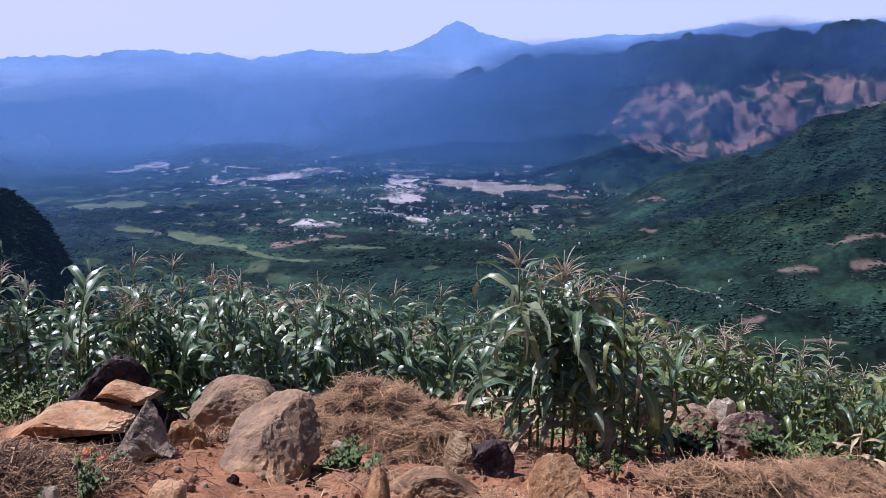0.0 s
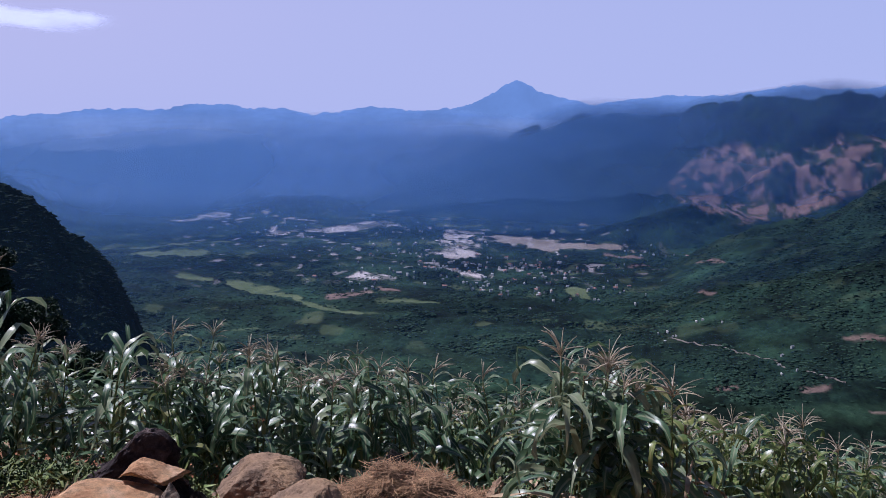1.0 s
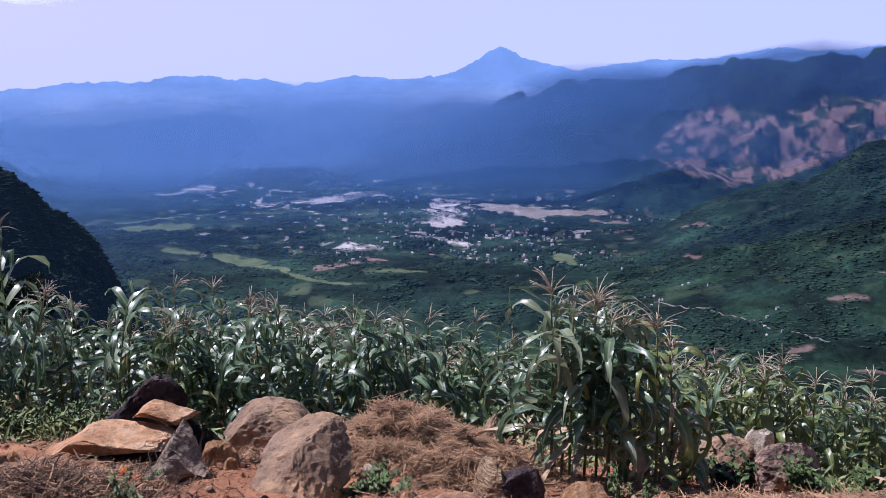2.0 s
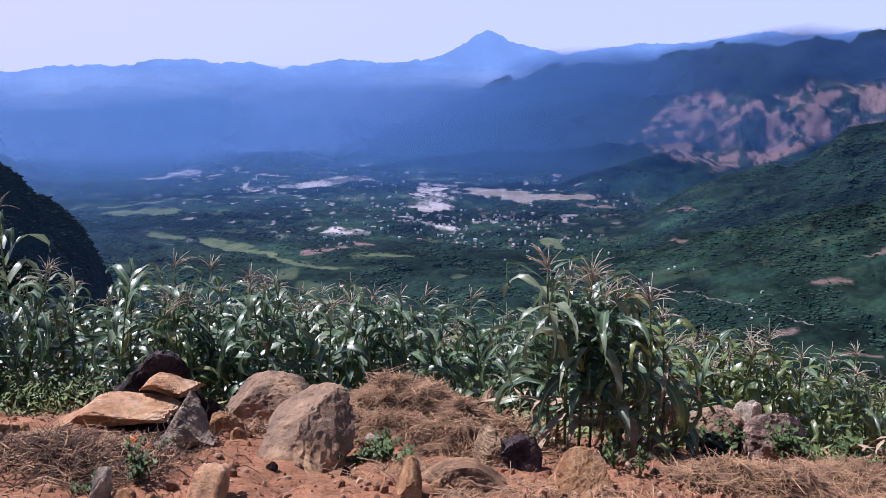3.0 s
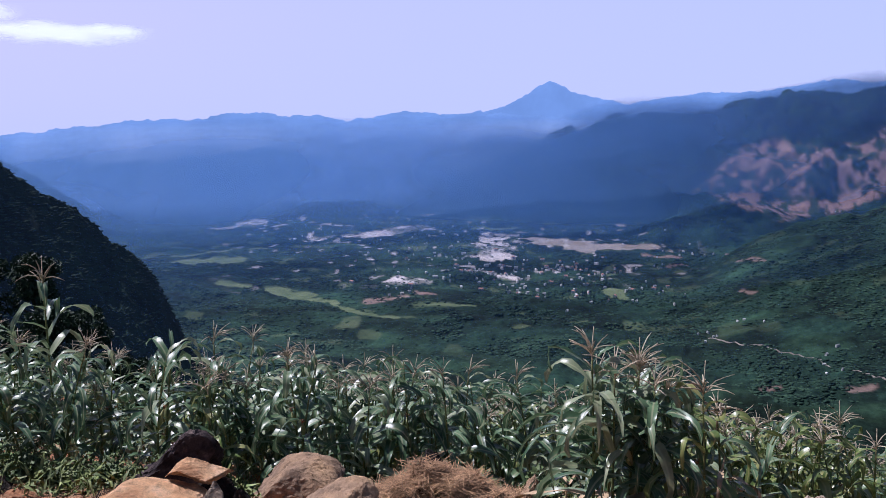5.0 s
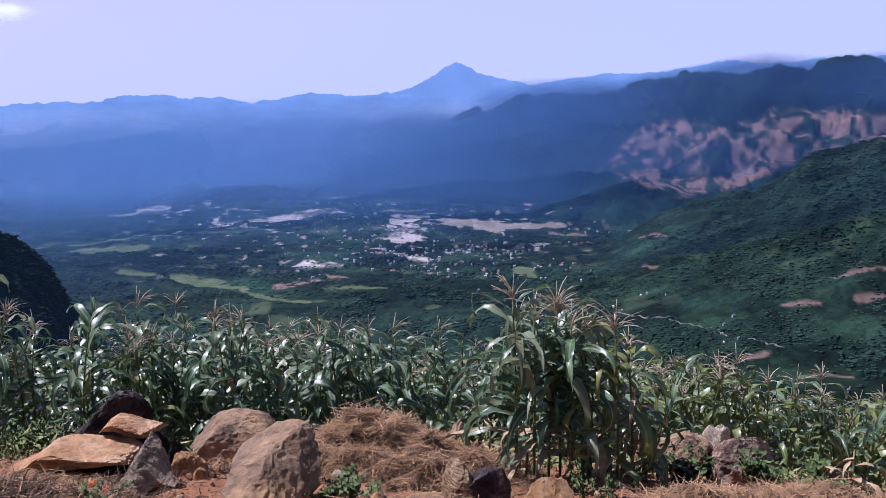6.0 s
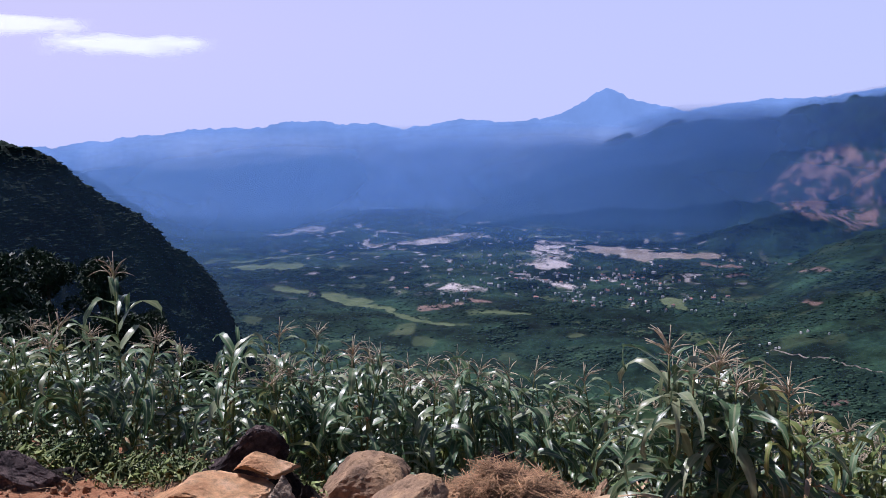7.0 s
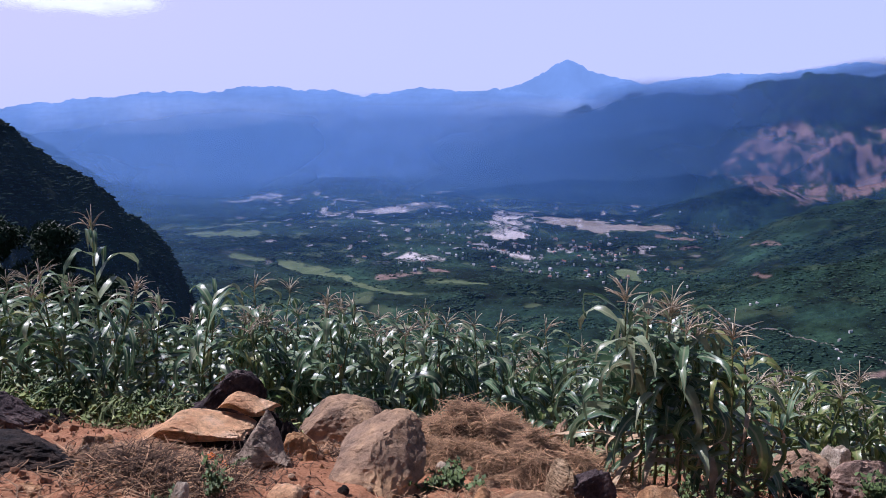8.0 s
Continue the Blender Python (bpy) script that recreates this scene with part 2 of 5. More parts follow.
def height(x, y):
    """Ground height relative to the eye."""
    r = np.hypot(x, y) + 1e-6
    az = np.degrees(np.arctan2(x, y))
    zn = near_ground(x, y)
    steep = np.interp(az, [-60, -40, -35, -30, -24, -18, 60], [0.2, 0.24, 0.27, 0.34, 0.45, 0.53, 0.53])
    bump = fbm(x, y, 60.0, 4, 31) * np.clip((r - 15) / 60, 0, 1) * 10
    slope = -6.1 - steep * (r - 12.5) + bump
    t = np.clip((r - 15) / 8, 0, 1)
    zn = zn * (1 - t) + slope * t
    floor = -402 + 14 * fbm(x, y, 500.0, 3, 3) + 15 * fbm(x, y, 170.0, 3, 4)
    wx, wy = x + 120 * fbm(x, y, 420.0, 3, 40), y + 120 * fbm(x, y, 420.0, 3, 41)
    wr = np.hypot(wx, wy)
    gully = 1.0 - np.abs(fbm(wx, wy, 330.0, 4, 12)) * 3.2
    small = 1.0 - np.abs(fbm(wx, wy, 130.0, 4, 13)) * 3.2
    parts = [np.where(r < 1200, zn, -900.0), floor]

    def lump(z, deep, fine):
        above = np.clip((z + 400) / 200, 0, 1)
        return z + above * (deep * np.minimum(gully, 0.75) * 1.0 - deep * 0.72 + fine * np.minimum(small, 0.8) - fine * 0.75)

    parts.append(lump(ridge(r, az, LEFT_HILL, 800.0, 420.0, 0.9, back=700.0), 2, 3))
    parts.append(lump(ridge(r, az, LEFT_BLUE, 3400.0, 2950.0, 1.0), 20, 12))
    parts.append(lump(ridge(r, az, RIGHT_FRONT, 2150.0, 1150.0, 1.15), 24, 9))
    parts.append(lump(ridge(r, az, RIGHT_MOUNT, 3700.0, 2850.0, 1.05), 36, 18))
    parts.append(lump(ridge(r, az, MID_RIDGE, 4180.0, 3800.0, 1.1), 16, 10))
    parts.append(lump(ridge(r, az, FAR_RIDGE, 4560.0, 4280.0, 0.9), 16, 9))
    parts.append(lump(ridge(r, az, FAR_PEAK, 4820.0, 4620.0, 0.9), 3, 3))
    hx, hy = 2750 * math.sin(radians(12.4)), 2750 * math.cos(radians(12.4))
    parts.append(-272 - 0.45 * np.hypot((x - hx) * 0.8, y - hy) + 10 * small)
    k = 9.0
    top = np.max(parts, axis=0)
    z = top + k * np.log(sum(np.exp(np.clip((p - top) / k, -40, 0)) for p in parts))
    z = np.where(r < 200, parts[0], z)
    return z


SPOTS = {}


def spot(az, el):
    """Where a line of sight of this azimuth and elevation meets the land: x, y."""
    if (az, el) in SPOTS:
        return SPOTS[az, el]
    rr = np.concatenate([np.arange(300, 4900, 8.0)])
    x, y = rr * math.sin(radians(az)), rr * math.cos(radians(az))
    under = height(x, y) >= rr * math.tan(radians(el))
    n = int(np.argmax(under)) if under.any() else len(rr) - 1
    SPOTS[az, el] = (x[n], y[n])
    return SPOTS[az, el]


# strips of land cover: azimuth and elevation of both ends, width in metres
GRAVEL = [(-16.3, -8.6, -12.5, -8.35, 85), (-12.5, -8.3, -9.1, -7.9, 125), (-22.8, -7.55, -21.4, -7.4, 75), (-21.4, -7.35, -20.5, -7.1, 100),
          (-3.9, -8.5, -3.8, -9.2, 88), (-3.6, -9.2, -3.6, -9.95, 110), (-5.5, -10.9, -2.6, -11.5, 34), (-10.8, -11.6, -8.9, -11.7, 46)]
TAN_FIELD = [(-0.7, -8.95, 2.5, -9.0, 125), (2.5, -9.1, 6.9, -9.2, 95)]
DRY_STRIPS = [(-23.0, -11.2, -21.4, -11.5, 40), (-19.6, -11.9, -17.6, -12.5, 60), (-16.8, -12.7, -15.2, -13.0, 44), (-24.8, -9.65, -22.4, -9.75, 80), (-8.5, -13.3, -5.5, -13.4, 26),
              (-15.4, -13.1, -11, -14.2, 22), (-26, -9.2, -20, -9.0, 26), (-5, -8.0, -2.6, -8.0, 30), (4.6, -12.2, 5.3, -12.9, 40)]
BARE_STRIPS = [(-12.4, -12.9, -10.5, -12.8, 44), (-9.4, -12.5, -8.2, -12.6, 20), (25.1, -11.9, 28.0, -11.2, 24), (22.2, -13.9, 24.0, -13.7, 26),
               (14.6, -18.2, 15.6, -18.0, 16), (20.0, -17.6, 21.2, -17.2, 18), (24.0, -18.2, 26.5, -18.2, 8), (12.6, -9.9, 14.4, -9.75, 26),
               (6.6, -9.7, 8.8, -9.8, 20), (8.2, -10.5, 9.2, -10.3, 22), (13.0, -11.9, 13.8, -11.9, 16), (26.6, -13.2, 29, -12.9, 22)]


def near_strip(x, y, strip):
    a0, e0, a1, e1, wide = strip
    (x0, y0), (x1, y1) = spot(a0, e0), spot(a1, e1)
    dx, dy = x1 - x0, y1 - y0
    t = np.clip(((x - x0) * dx + (y - y0) * dy) / (dx * dx + dy * dy + 1e-6), 0, 1)
    d = np.hypot(x - x0 - t * dx, y - y0 - t * dy)
    d = d + fbm(x, y, 60.0, 3, 77) * wide * 0.55
    return np.clip((wide * 0.5 - d) / 5.0 + 0.5, 0, 1)


def canopy(X, Y):
    """Height of the uneven tree cover over the bare land."""
    R, deg = np.hypot(X, Y), np.degrees(np.arctan2(X, Y))
    cover = land_cover(X.ravel(), Y.ravel())
    open_land = np.maximum.reduce([cover[k] * w for k, w in (("gravel", 1.0), ("dry", 0.9), ("bare", 0.8), ("field", 0.35))]).reshape(X.shape)
    rough = 7.0 * fbm(X, Y, 34.0, 3, 50) + 6.0 * np.abs(fbm(X, Y, 17.0, 2, 51))
    left = np.interp(deg, [-26, -24], [1, 0]) * np.interp(R, [1000, 1150], [1, 0])
    rough = rough * (1 - 0.4 * left) + left * (7.0 * (0.35 - np.abs(fbm(X, Y, 13.0, 2, 52))) + 3.5 * fbm(X, Y, 6.0, 2, 53))
    return rough * np.clip((R - 350) / 300, 0, 1) * (1 - open_land)


def top_of(x, y):
    """Height of the land with its cover at one place, in the world."""
    X, Y = np.array([float(x)]), np.array([float(y)])
    return float((height(X, Y) + canopy(X, Y))[0]) + EYE


def build_ground():
    az_in = np.radians(np.arange(-43.0, 33.01, 0.11))
    az_out = np.radians(np.arange(33.0, 317.01, 4.0))[1:-1]
    ang = np.concatenate([az_in, az_out])
    n = len(ang)
    near_ang = np.radians(np.concatenate([np.arange(-43.0, 33.01, 0.36), np.arange(37.0, 316.0, 4.0)]))
    near_r = np.concatenate([[0.001, 0.6, 1.2, 2.0], np.arange(2.6, 9.5, 0.035), np.geomspace(9.5, 40.0, 60)])
    far_r = np.concatenate([np.geomspace(39.0, 700.0, 70)[:-1], np.geomspace(700.0, 3800.0, 380), [4300.0, 4900.0]])
    verts, faces, mats, base = [], [], [], 0
    for angles, radii, slot in ((near_ang, near_r, 0), (ang, far_r, 1)):
        R, A = np.meshgrid(radii, angles, indexing="ij")
        X, Y = R * np.sin(A), R * np.cos(A)
        Z = height(X, Y)
        if slot:
            Z = Z + canopy(X, Y)
            Z = np.where(R < 41, Z - 0.4, Z)
            Z = np.where(R > 3801, -420.0, Z)
        verts.append(np.stack([X.ravel(), Y.ravel(), Z.ravel() + EYE], 1))
        i, j = np.meshgrid(np.arange(len(radii) - 1), np.arange(len(angles)), indexing="ij")
        j2 = (j + 1) % len(angles)
        q = np.stack([i * len(angles) + j, i * len(angles) + j2, (i + 1) * len(angles) + j2, (i + 1) * len(angles) + j], -1).reshape(-1, 4)
        faces.append(q[:, ::-1] + base)
        mats.append(np.full(len(q), slot))
        base += len(radii) * len(angles)
    V, F, M = np.concatenate(verts), np.concatenate(faces), np.concatenate(mats)
    me = bpy.data.meshes.new("ground")
    me.vertices.add(len(V))
    me.vertices.foreach_set("co", V.ravel())
    me.loops.add(F.size)
    me.loops.foreach_set("vertex_index", F.ravel().astype(np.int32))
    me.polygons.add(len(F))
    me.polygons.foreach_set("loop_start", np.arange(0, F.size, 4, dtype=np.int32))
    me.polygons.foreach_set("material_index", M.astype(np.int32))
    me.update(calc_edges=True)
    me.validate()
    me.materials.append(SOIL)
    me.materials.append(LAND)
    x, y = V[:, 0], V[:, 1]
    for name, values in land_cover(x, y).items():
        me.attributes.new(name, "FLOAT", "POINT").data.foreach_set("value", values.astype(np.float32))
    me.polygons.foreach_set("use_smooth", np.ones(len(F), dtype=bool))
    return tagged(new("ground", me), "red soil hillside falling into a wide green wooded valley", "ground", kind="structure")


def dark_band(r, az):
    """The unbroken wood that runs out from the foot of the near hill."""
    mid = np.interp(az, [-30, -20, -10], [2350, 2150, 1900])
    return np.clip(1.5 - np.abs(r - mid) / 120, 0, 1) * np.interp(az, [-32, -29, -14, -8], [0, 1, 1, 0])


def land_cover(x, y):
    r = np.hypot(x, y)
    az = np.degrees(np.arctan2(x, y))
    far = r > 300
    gravel, dry, bare = np.zeros(len(x)), np.zeros(len(x)), np.zeros(len(x))
    for s in GRAVEL:
        gravel[far] = np.maximum(gravel[far], near_strip(x[far], y[far], s))
    for s in TAN_FIELD:
        k = near_strip(x[far], y[far], s)
        bare[far] = np.maximum(bare[far], 0.5 * k)
        dry[far] = np.maximum(dry[far], k)
        gravel[far] = np.maximum(gravel[far], 0.4 * k)
    for s in DRY_STRIPS:
        dry[far] = np.maximum(dry[far], near_strip(x[far], y[far], s))
    for s in BARE_STRIPS:
        s = (*s[:4], s[4] * (0.6 if s[0] > 12 else 1.0))
        bare[far] = np.maximum(bare[far], (0.42 if s[0] > 12 else 0.55) * near_strip(x[far], y[far], s))
    # cleared slopes on the mountain
    z = height(x, y)
    el = np.degrees(np.arctan2(z, r))
    hi = np.interp(az, [8, 9.5, 12.6, 15, 18, 21.6, 24, 27, 33], [-6, -5.1, -2.0, -1.8, -2.3, -0.9, -1.0, -1.3, -1.0])
    lo = np.interp(az, [8, 9.5, 14.7, 18.6, 21, 26.3, 33], [-5.0, -5.4, -7.0, -6.6, -5.5, -3.4, -2])
    n1 = fbm(x, y, 260.0, 4, 60)
    wx, wy = x + 90 * fbm(x, y, 190.0, 3, 65), y + 90 * fbm(x, y, 190.0, 3, 66)
    n2 = fbm(wx, wy, 150.0, 4, 61)
    n3 = fbm(wx, wy, 55.0, 4, 62)
    inside = np.clip((np.minimum(hi - el, el - lo) * 1.6 + n1 * 1.4) * 2 + 0.4, 0, 1) * (r > 2500) * (az > 8) * (az < 40)
    n4 = fbm(wx, wy, 24.0, 3, 67)
    scar = inside * np.clip((n2 * 0.9 + n3 * 1.5 + n4 * 1.3) * 2.6 + 0.48, 0.0, 1)
    bare = np.maximum(bare, scar * 0.9)
    scrub = inside * np.clip(0.75 - scar, 0, 1) * np.clip(n3 * 2 + 0.75, 0, 1)
    gravel = gravel * np.clip(fbm(x, y, 50.0, 3, 63) * 3 + 0.85, 0.25, 1)
    pale = np.clip((vnoise(x / 26, y / 44, 64) - 0.70) * 9, 0, 1) * np.interp(r, [1900, 2100, 3200, 3500], [0, 1, 1, 0]) * np.interp(az, [-24, -20, 6, 11], [0, 1, 1, 0]) * (z < -375)
    gravel = np.maximum(gravel, 0.75 * pale)
    # pasture and plots
    cell = vnoise(x / 85 + 0.4 * fbm(x, y, 200.0, 2, 70), y / 60, 71)
    wide = fbm(x, y, 420.0, 3, 72)
    field = np.clip((cell * 0.7 + wide * 1.2 - 0.28) * 5, 0, 1) * far
    slope = np.clip(np.interp(az, [6, 12], [0, 1]) * np.interp(r, [1150, 1300, 2000, 2200], [0, 1, 1, 0]), 0, 1)
    field = np.maximum(field, slope * np.clip(fbm(x, y, 240.0, 4, 73) * 3 + 0.1, 0, 1) * 0.25)
    flat = np.interp(r, [1300, 1600, 2300, 2600], [0, 1, 1, 0]) * np.interp(az, [-26, -22, -8, -2], [0, 1, 1, 0])
    field = np.maximum(field, flat * np.clip(fbm(x, y, 160.0, 4, 74) * 4 + 0.3, 0, 1) * 0.8)
    dry = np.maximum(dry, np.interp(az, [5, 12], [0.5, 0.2]) * np.clip((vnoise(x / 55, y / 38, 75) - 0.62) * 8, 0, 1) * np.interp(r, [1300, 1500, 3000, 3300], [0, 1, 1, 0]))
    field = field * np.interp(r, [3000, 3600], [1, 0.2])
    field = field * (1 - 0.8 * np.interp(az, [17, 22], [0, 1]) * np.interp(r, [1600, 1800], [0, 1]))
    dry = np.where((z > -370) & (az > -10) & (r > 2300), 0, dry)
    field = np.where((az < -27) & (r < 1200), 0, field)
    field = field * (1 - 0.95 * dark_band(r, az))
    field = np.maximum(field, scrub)
    dry = np.maximum(dry, 0.55 * scrub)
    # where the left hill lies in shade and its land is painted darker
    hill_shade = np.interp(az, [-27, -23], [1.0, 0.0]) * np.interp(r, [200, 300, 1000, 1150], [0, 1, 1, 0])
    return dict(gravel=gravel, dry=dry, bare=bare, field=field, hill_shade=hill_shade)


ground = build_ground()


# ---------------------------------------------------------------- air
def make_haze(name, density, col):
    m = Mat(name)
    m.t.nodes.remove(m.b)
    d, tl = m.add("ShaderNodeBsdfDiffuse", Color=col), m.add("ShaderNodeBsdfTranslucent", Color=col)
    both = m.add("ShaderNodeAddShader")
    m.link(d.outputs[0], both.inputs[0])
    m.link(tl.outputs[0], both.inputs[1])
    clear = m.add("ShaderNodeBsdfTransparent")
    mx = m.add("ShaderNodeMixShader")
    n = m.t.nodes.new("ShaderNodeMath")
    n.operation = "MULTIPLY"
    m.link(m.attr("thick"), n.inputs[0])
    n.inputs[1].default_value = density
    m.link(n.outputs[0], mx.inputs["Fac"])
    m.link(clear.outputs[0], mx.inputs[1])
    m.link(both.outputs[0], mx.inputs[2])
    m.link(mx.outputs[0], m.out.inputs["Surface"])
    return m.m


def build_haze_sheets():
    """Tinted sheets imitating haze, each farther one thicker; the last ones lie low."""
    root = tagged(new("haze"), "see-through blue sheets imitating haze over the valley", "haze", kind="structure")
    for r, density, col in HAZE:
        az = np.radians(np.arange(-60, -19.9 if r < 400 else 60.1, 0.75))
        zz = np.concatenate([np.linspace(-470, -110, 6), np.linspace(-100, min(220.0, r * 0.052), 41)])
        Z, A = np.meshgrid(zz, az, indexing="ij")
        v = np.stack([r * np.sin(A).ravel(), r * np.cos(A).ravel(), Z.ravel() + EYE], 1)
        n = len(az)
        f = [(i * n + j, i * n + j + 1, (i + 1) * n + j + 1, (i + 1) * n + j) for i in range(len(zz) - 1) for j in range(n - 1)]
        me = bpy.data.meshes.new("haze_sheet")
        me.from_pydata(v.tolist(), [], f)
        deg = np.degrees(A.ravel())
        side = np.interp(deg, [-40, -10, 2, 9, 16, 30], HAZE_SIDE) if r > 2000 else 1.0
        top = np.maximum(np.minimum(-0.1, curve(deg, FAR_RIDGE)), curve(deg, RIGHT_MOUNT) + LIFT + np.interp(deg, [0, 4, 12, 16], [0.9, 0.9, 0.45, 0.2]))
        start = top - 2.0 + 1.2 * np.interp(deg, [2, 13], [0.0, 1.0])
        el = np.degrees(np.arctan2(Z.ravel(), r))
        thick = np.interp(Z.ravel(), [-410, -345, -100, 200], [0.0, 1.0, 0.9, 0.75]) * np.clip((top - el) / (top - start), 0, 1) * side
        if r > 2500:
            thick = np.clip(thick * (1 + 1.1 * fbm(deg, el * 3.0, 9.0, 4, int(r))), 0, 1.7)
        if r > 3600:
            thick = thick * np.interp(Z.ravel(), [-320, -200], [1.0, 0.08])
        # the nearest sheet only lays a blue tint over the left hill
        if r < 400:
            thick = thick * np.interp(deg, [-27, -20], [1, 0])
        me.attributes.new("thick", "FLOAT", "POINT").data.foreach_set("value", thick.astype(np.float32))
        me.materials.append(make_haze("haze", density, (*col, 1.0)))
        ob = new("haze_sheet", me)
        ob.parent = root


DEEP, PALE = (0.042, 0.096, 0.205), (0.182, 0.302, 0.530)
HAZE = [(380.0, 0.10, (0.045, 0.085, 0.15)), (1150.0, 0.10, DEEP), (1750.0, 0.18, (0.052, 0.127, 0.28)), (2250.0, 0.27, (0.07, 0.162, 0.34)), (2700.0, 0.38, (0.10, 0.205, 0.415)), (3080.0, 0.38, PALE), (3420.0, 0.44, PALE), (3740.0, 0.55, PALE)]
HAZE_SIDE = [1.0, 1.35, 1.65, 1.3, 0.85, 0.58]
build_haze_sheets()


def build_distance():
    """Ridges closing the valley, far behind all the rest; haze blue put into emission."""
    A, R = np.meshgrid(np.radians(np.arange(-60, 45.01, 0.12)), np.arange(3790.0, 4921.0, 14.0), indexing="xy")
    X, Y = R * np.sin(A), R * np.cos(A)
    Z = height(X, Y) + (5.0 * fbm(X, Y, 60.0, 3, 55) + 13.0 * np.abs(fbm(X, Y, 24.0, 2, 56))) * np.interp(R, [3790, 3900], [0, 1]) - np.interp(R, [3790, 3840], [6, 0])
    n = A.shape[1]
    i, j = np.meshgrid(np.arange(A.shape[0] - 1), np.arange(n - 1), indexing="ij")
    F = np.stack([i * n + j, i * n + j + 1, (i + 1) * n + j + 1, (i + 1) * n + j], -1).reshape(-1, 4)
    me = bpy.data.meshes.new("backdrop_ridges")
    me.from_pydata(np.stack([X, Y, Z + EYE], -1).reshape(-1, 3).tolist(), [], F.tolist())
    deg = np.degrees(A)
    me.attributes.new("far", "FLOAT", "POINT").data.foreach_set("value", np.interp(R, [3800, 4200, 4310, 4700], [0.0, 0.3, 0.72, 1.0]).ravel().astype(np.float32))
    # paler glow low on the farther ridge imitates mist
    painted_mist = np.interp(R, [4190, 4300], [0, 1]) * np.clip((-30 - Z) / 120, 0, 1) * np.clip(0.8 + 1.6 * fbm(X, Y, 700.0, 3, 57), 0, 1)
    me.attributes.new("painted_mist", "FLOAT", "POINT").data.foreach_set("value", painted_mist.ravel().astype(np.float32))
    m = Mat("painted_haze_ridge", 0.95, 0.0)
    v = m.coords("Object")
    glow = m.mix(m.attr("far"), NEAR_HAZE_GLOW, FAR_HAZE_GLOW)
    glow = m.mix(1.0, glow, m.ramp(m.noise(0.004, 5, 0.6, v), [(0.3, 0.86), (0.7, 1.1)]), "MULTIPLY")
    glow = m.mix(m.attr("painted_mist"), glow, (0.50, 0.63, 0.90))
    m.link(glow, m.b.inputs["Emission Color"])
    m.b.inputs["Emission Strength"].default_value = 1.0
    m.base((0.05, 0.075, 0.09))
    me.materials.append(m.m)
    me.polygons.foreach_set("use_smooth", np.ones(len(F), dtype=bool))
    tagged(new("backdrop_ridges", me), "far mountain ridges with one pointed peak, haze blue painted as glow", "mountains", kind="structure")


# emission colours that stand for haze before the nearer and farther ridge
NEAR_HAZE_GLOW, FAR_HAZE_GLOW = (0.126, 0.224, 0.432), (0.175, 0.305, 0.59)
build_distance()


def build_backdrop():
    """Glowing sheet coloured as the pale lavender sky low over the horizon."""
    A, E2 = np.meshgrid(np.radians(np.arange(-75, 75.1, 3)), np.radians(np.linspace(-4, 26, 31)), indexing="xy")
    R = 4920.0
    P = np.stack([R * np.cos(E2) * np.sin(A), R * np.cos(E2) * np.cos(A), R * np.sin(E2) + EYE], -1).reshape(-1, 3)
    n = A.shape[1]
    F = [(i * n + j, i * n + j + 1, (i + 1) * n + j + 1, (i + 1) * n + j) for i in range(A.shape[0] - 1) for j in range(n - 1)]
    me = bpy.data.meshes.new("backdrop")
    me.from_pydata(P.tolist(), [], F)
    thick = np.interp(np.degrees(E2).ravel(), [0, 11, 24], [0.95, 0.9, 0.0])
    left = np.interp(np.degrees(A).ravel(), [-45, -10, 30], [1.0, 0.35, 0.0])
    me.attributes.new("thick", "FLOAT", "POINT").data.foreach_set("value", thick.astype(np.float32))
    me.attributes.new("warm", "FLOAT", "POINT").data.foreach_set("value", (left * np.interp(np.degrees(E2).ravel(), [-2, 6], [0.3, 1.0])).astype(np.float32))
    m = Mat("sky_veil")
    m.t.nodes.remove(m.b)
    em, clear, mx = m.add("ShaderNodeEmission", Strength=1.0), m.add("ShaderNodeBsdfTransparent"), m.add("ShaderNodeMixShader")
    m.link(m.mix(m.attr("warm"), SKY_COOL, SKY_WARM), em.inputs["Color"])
    m.link(m.attr("thick"), mx.inputs["Fac"])
    m.link(clear.outputs[0], mx.inputs[1])
    m.link(em.outputs[0], mx.inputs[2])
    m.link(mx.outputs[0], m.out.inputs["Surface"])
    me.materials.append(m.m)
    tagged(new("backdrop", me), "glowing sheet for the pale lavender blue sky low over the ridges", "sky", kind="structure")


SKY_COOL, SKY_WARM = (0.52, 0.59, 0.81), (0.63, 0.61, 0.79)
build_backdrop()


# ---------------------------------------------------------------- helpers for things
def mesh_of(name, verts, faces, material, smooth=True, uv=None):
    me = bpy.data.meshes.new(name)
    me.from_pydata([tuple(map(float, v)) for v in verts], [], faces)
    me.materials.append(material)
    if smooth:
        me.polygons.foreach_set("use_smooth", np.ones(len(faces), dtype=bool))
    me.update()
    return me


def part(name, me, parent, label="", at=None):
    ob = new(name, me)
    ob.parent = parent
    if at is not None:
        ob.matrix_basis = at
    if label:
        tagged(ob, label)
    return ob


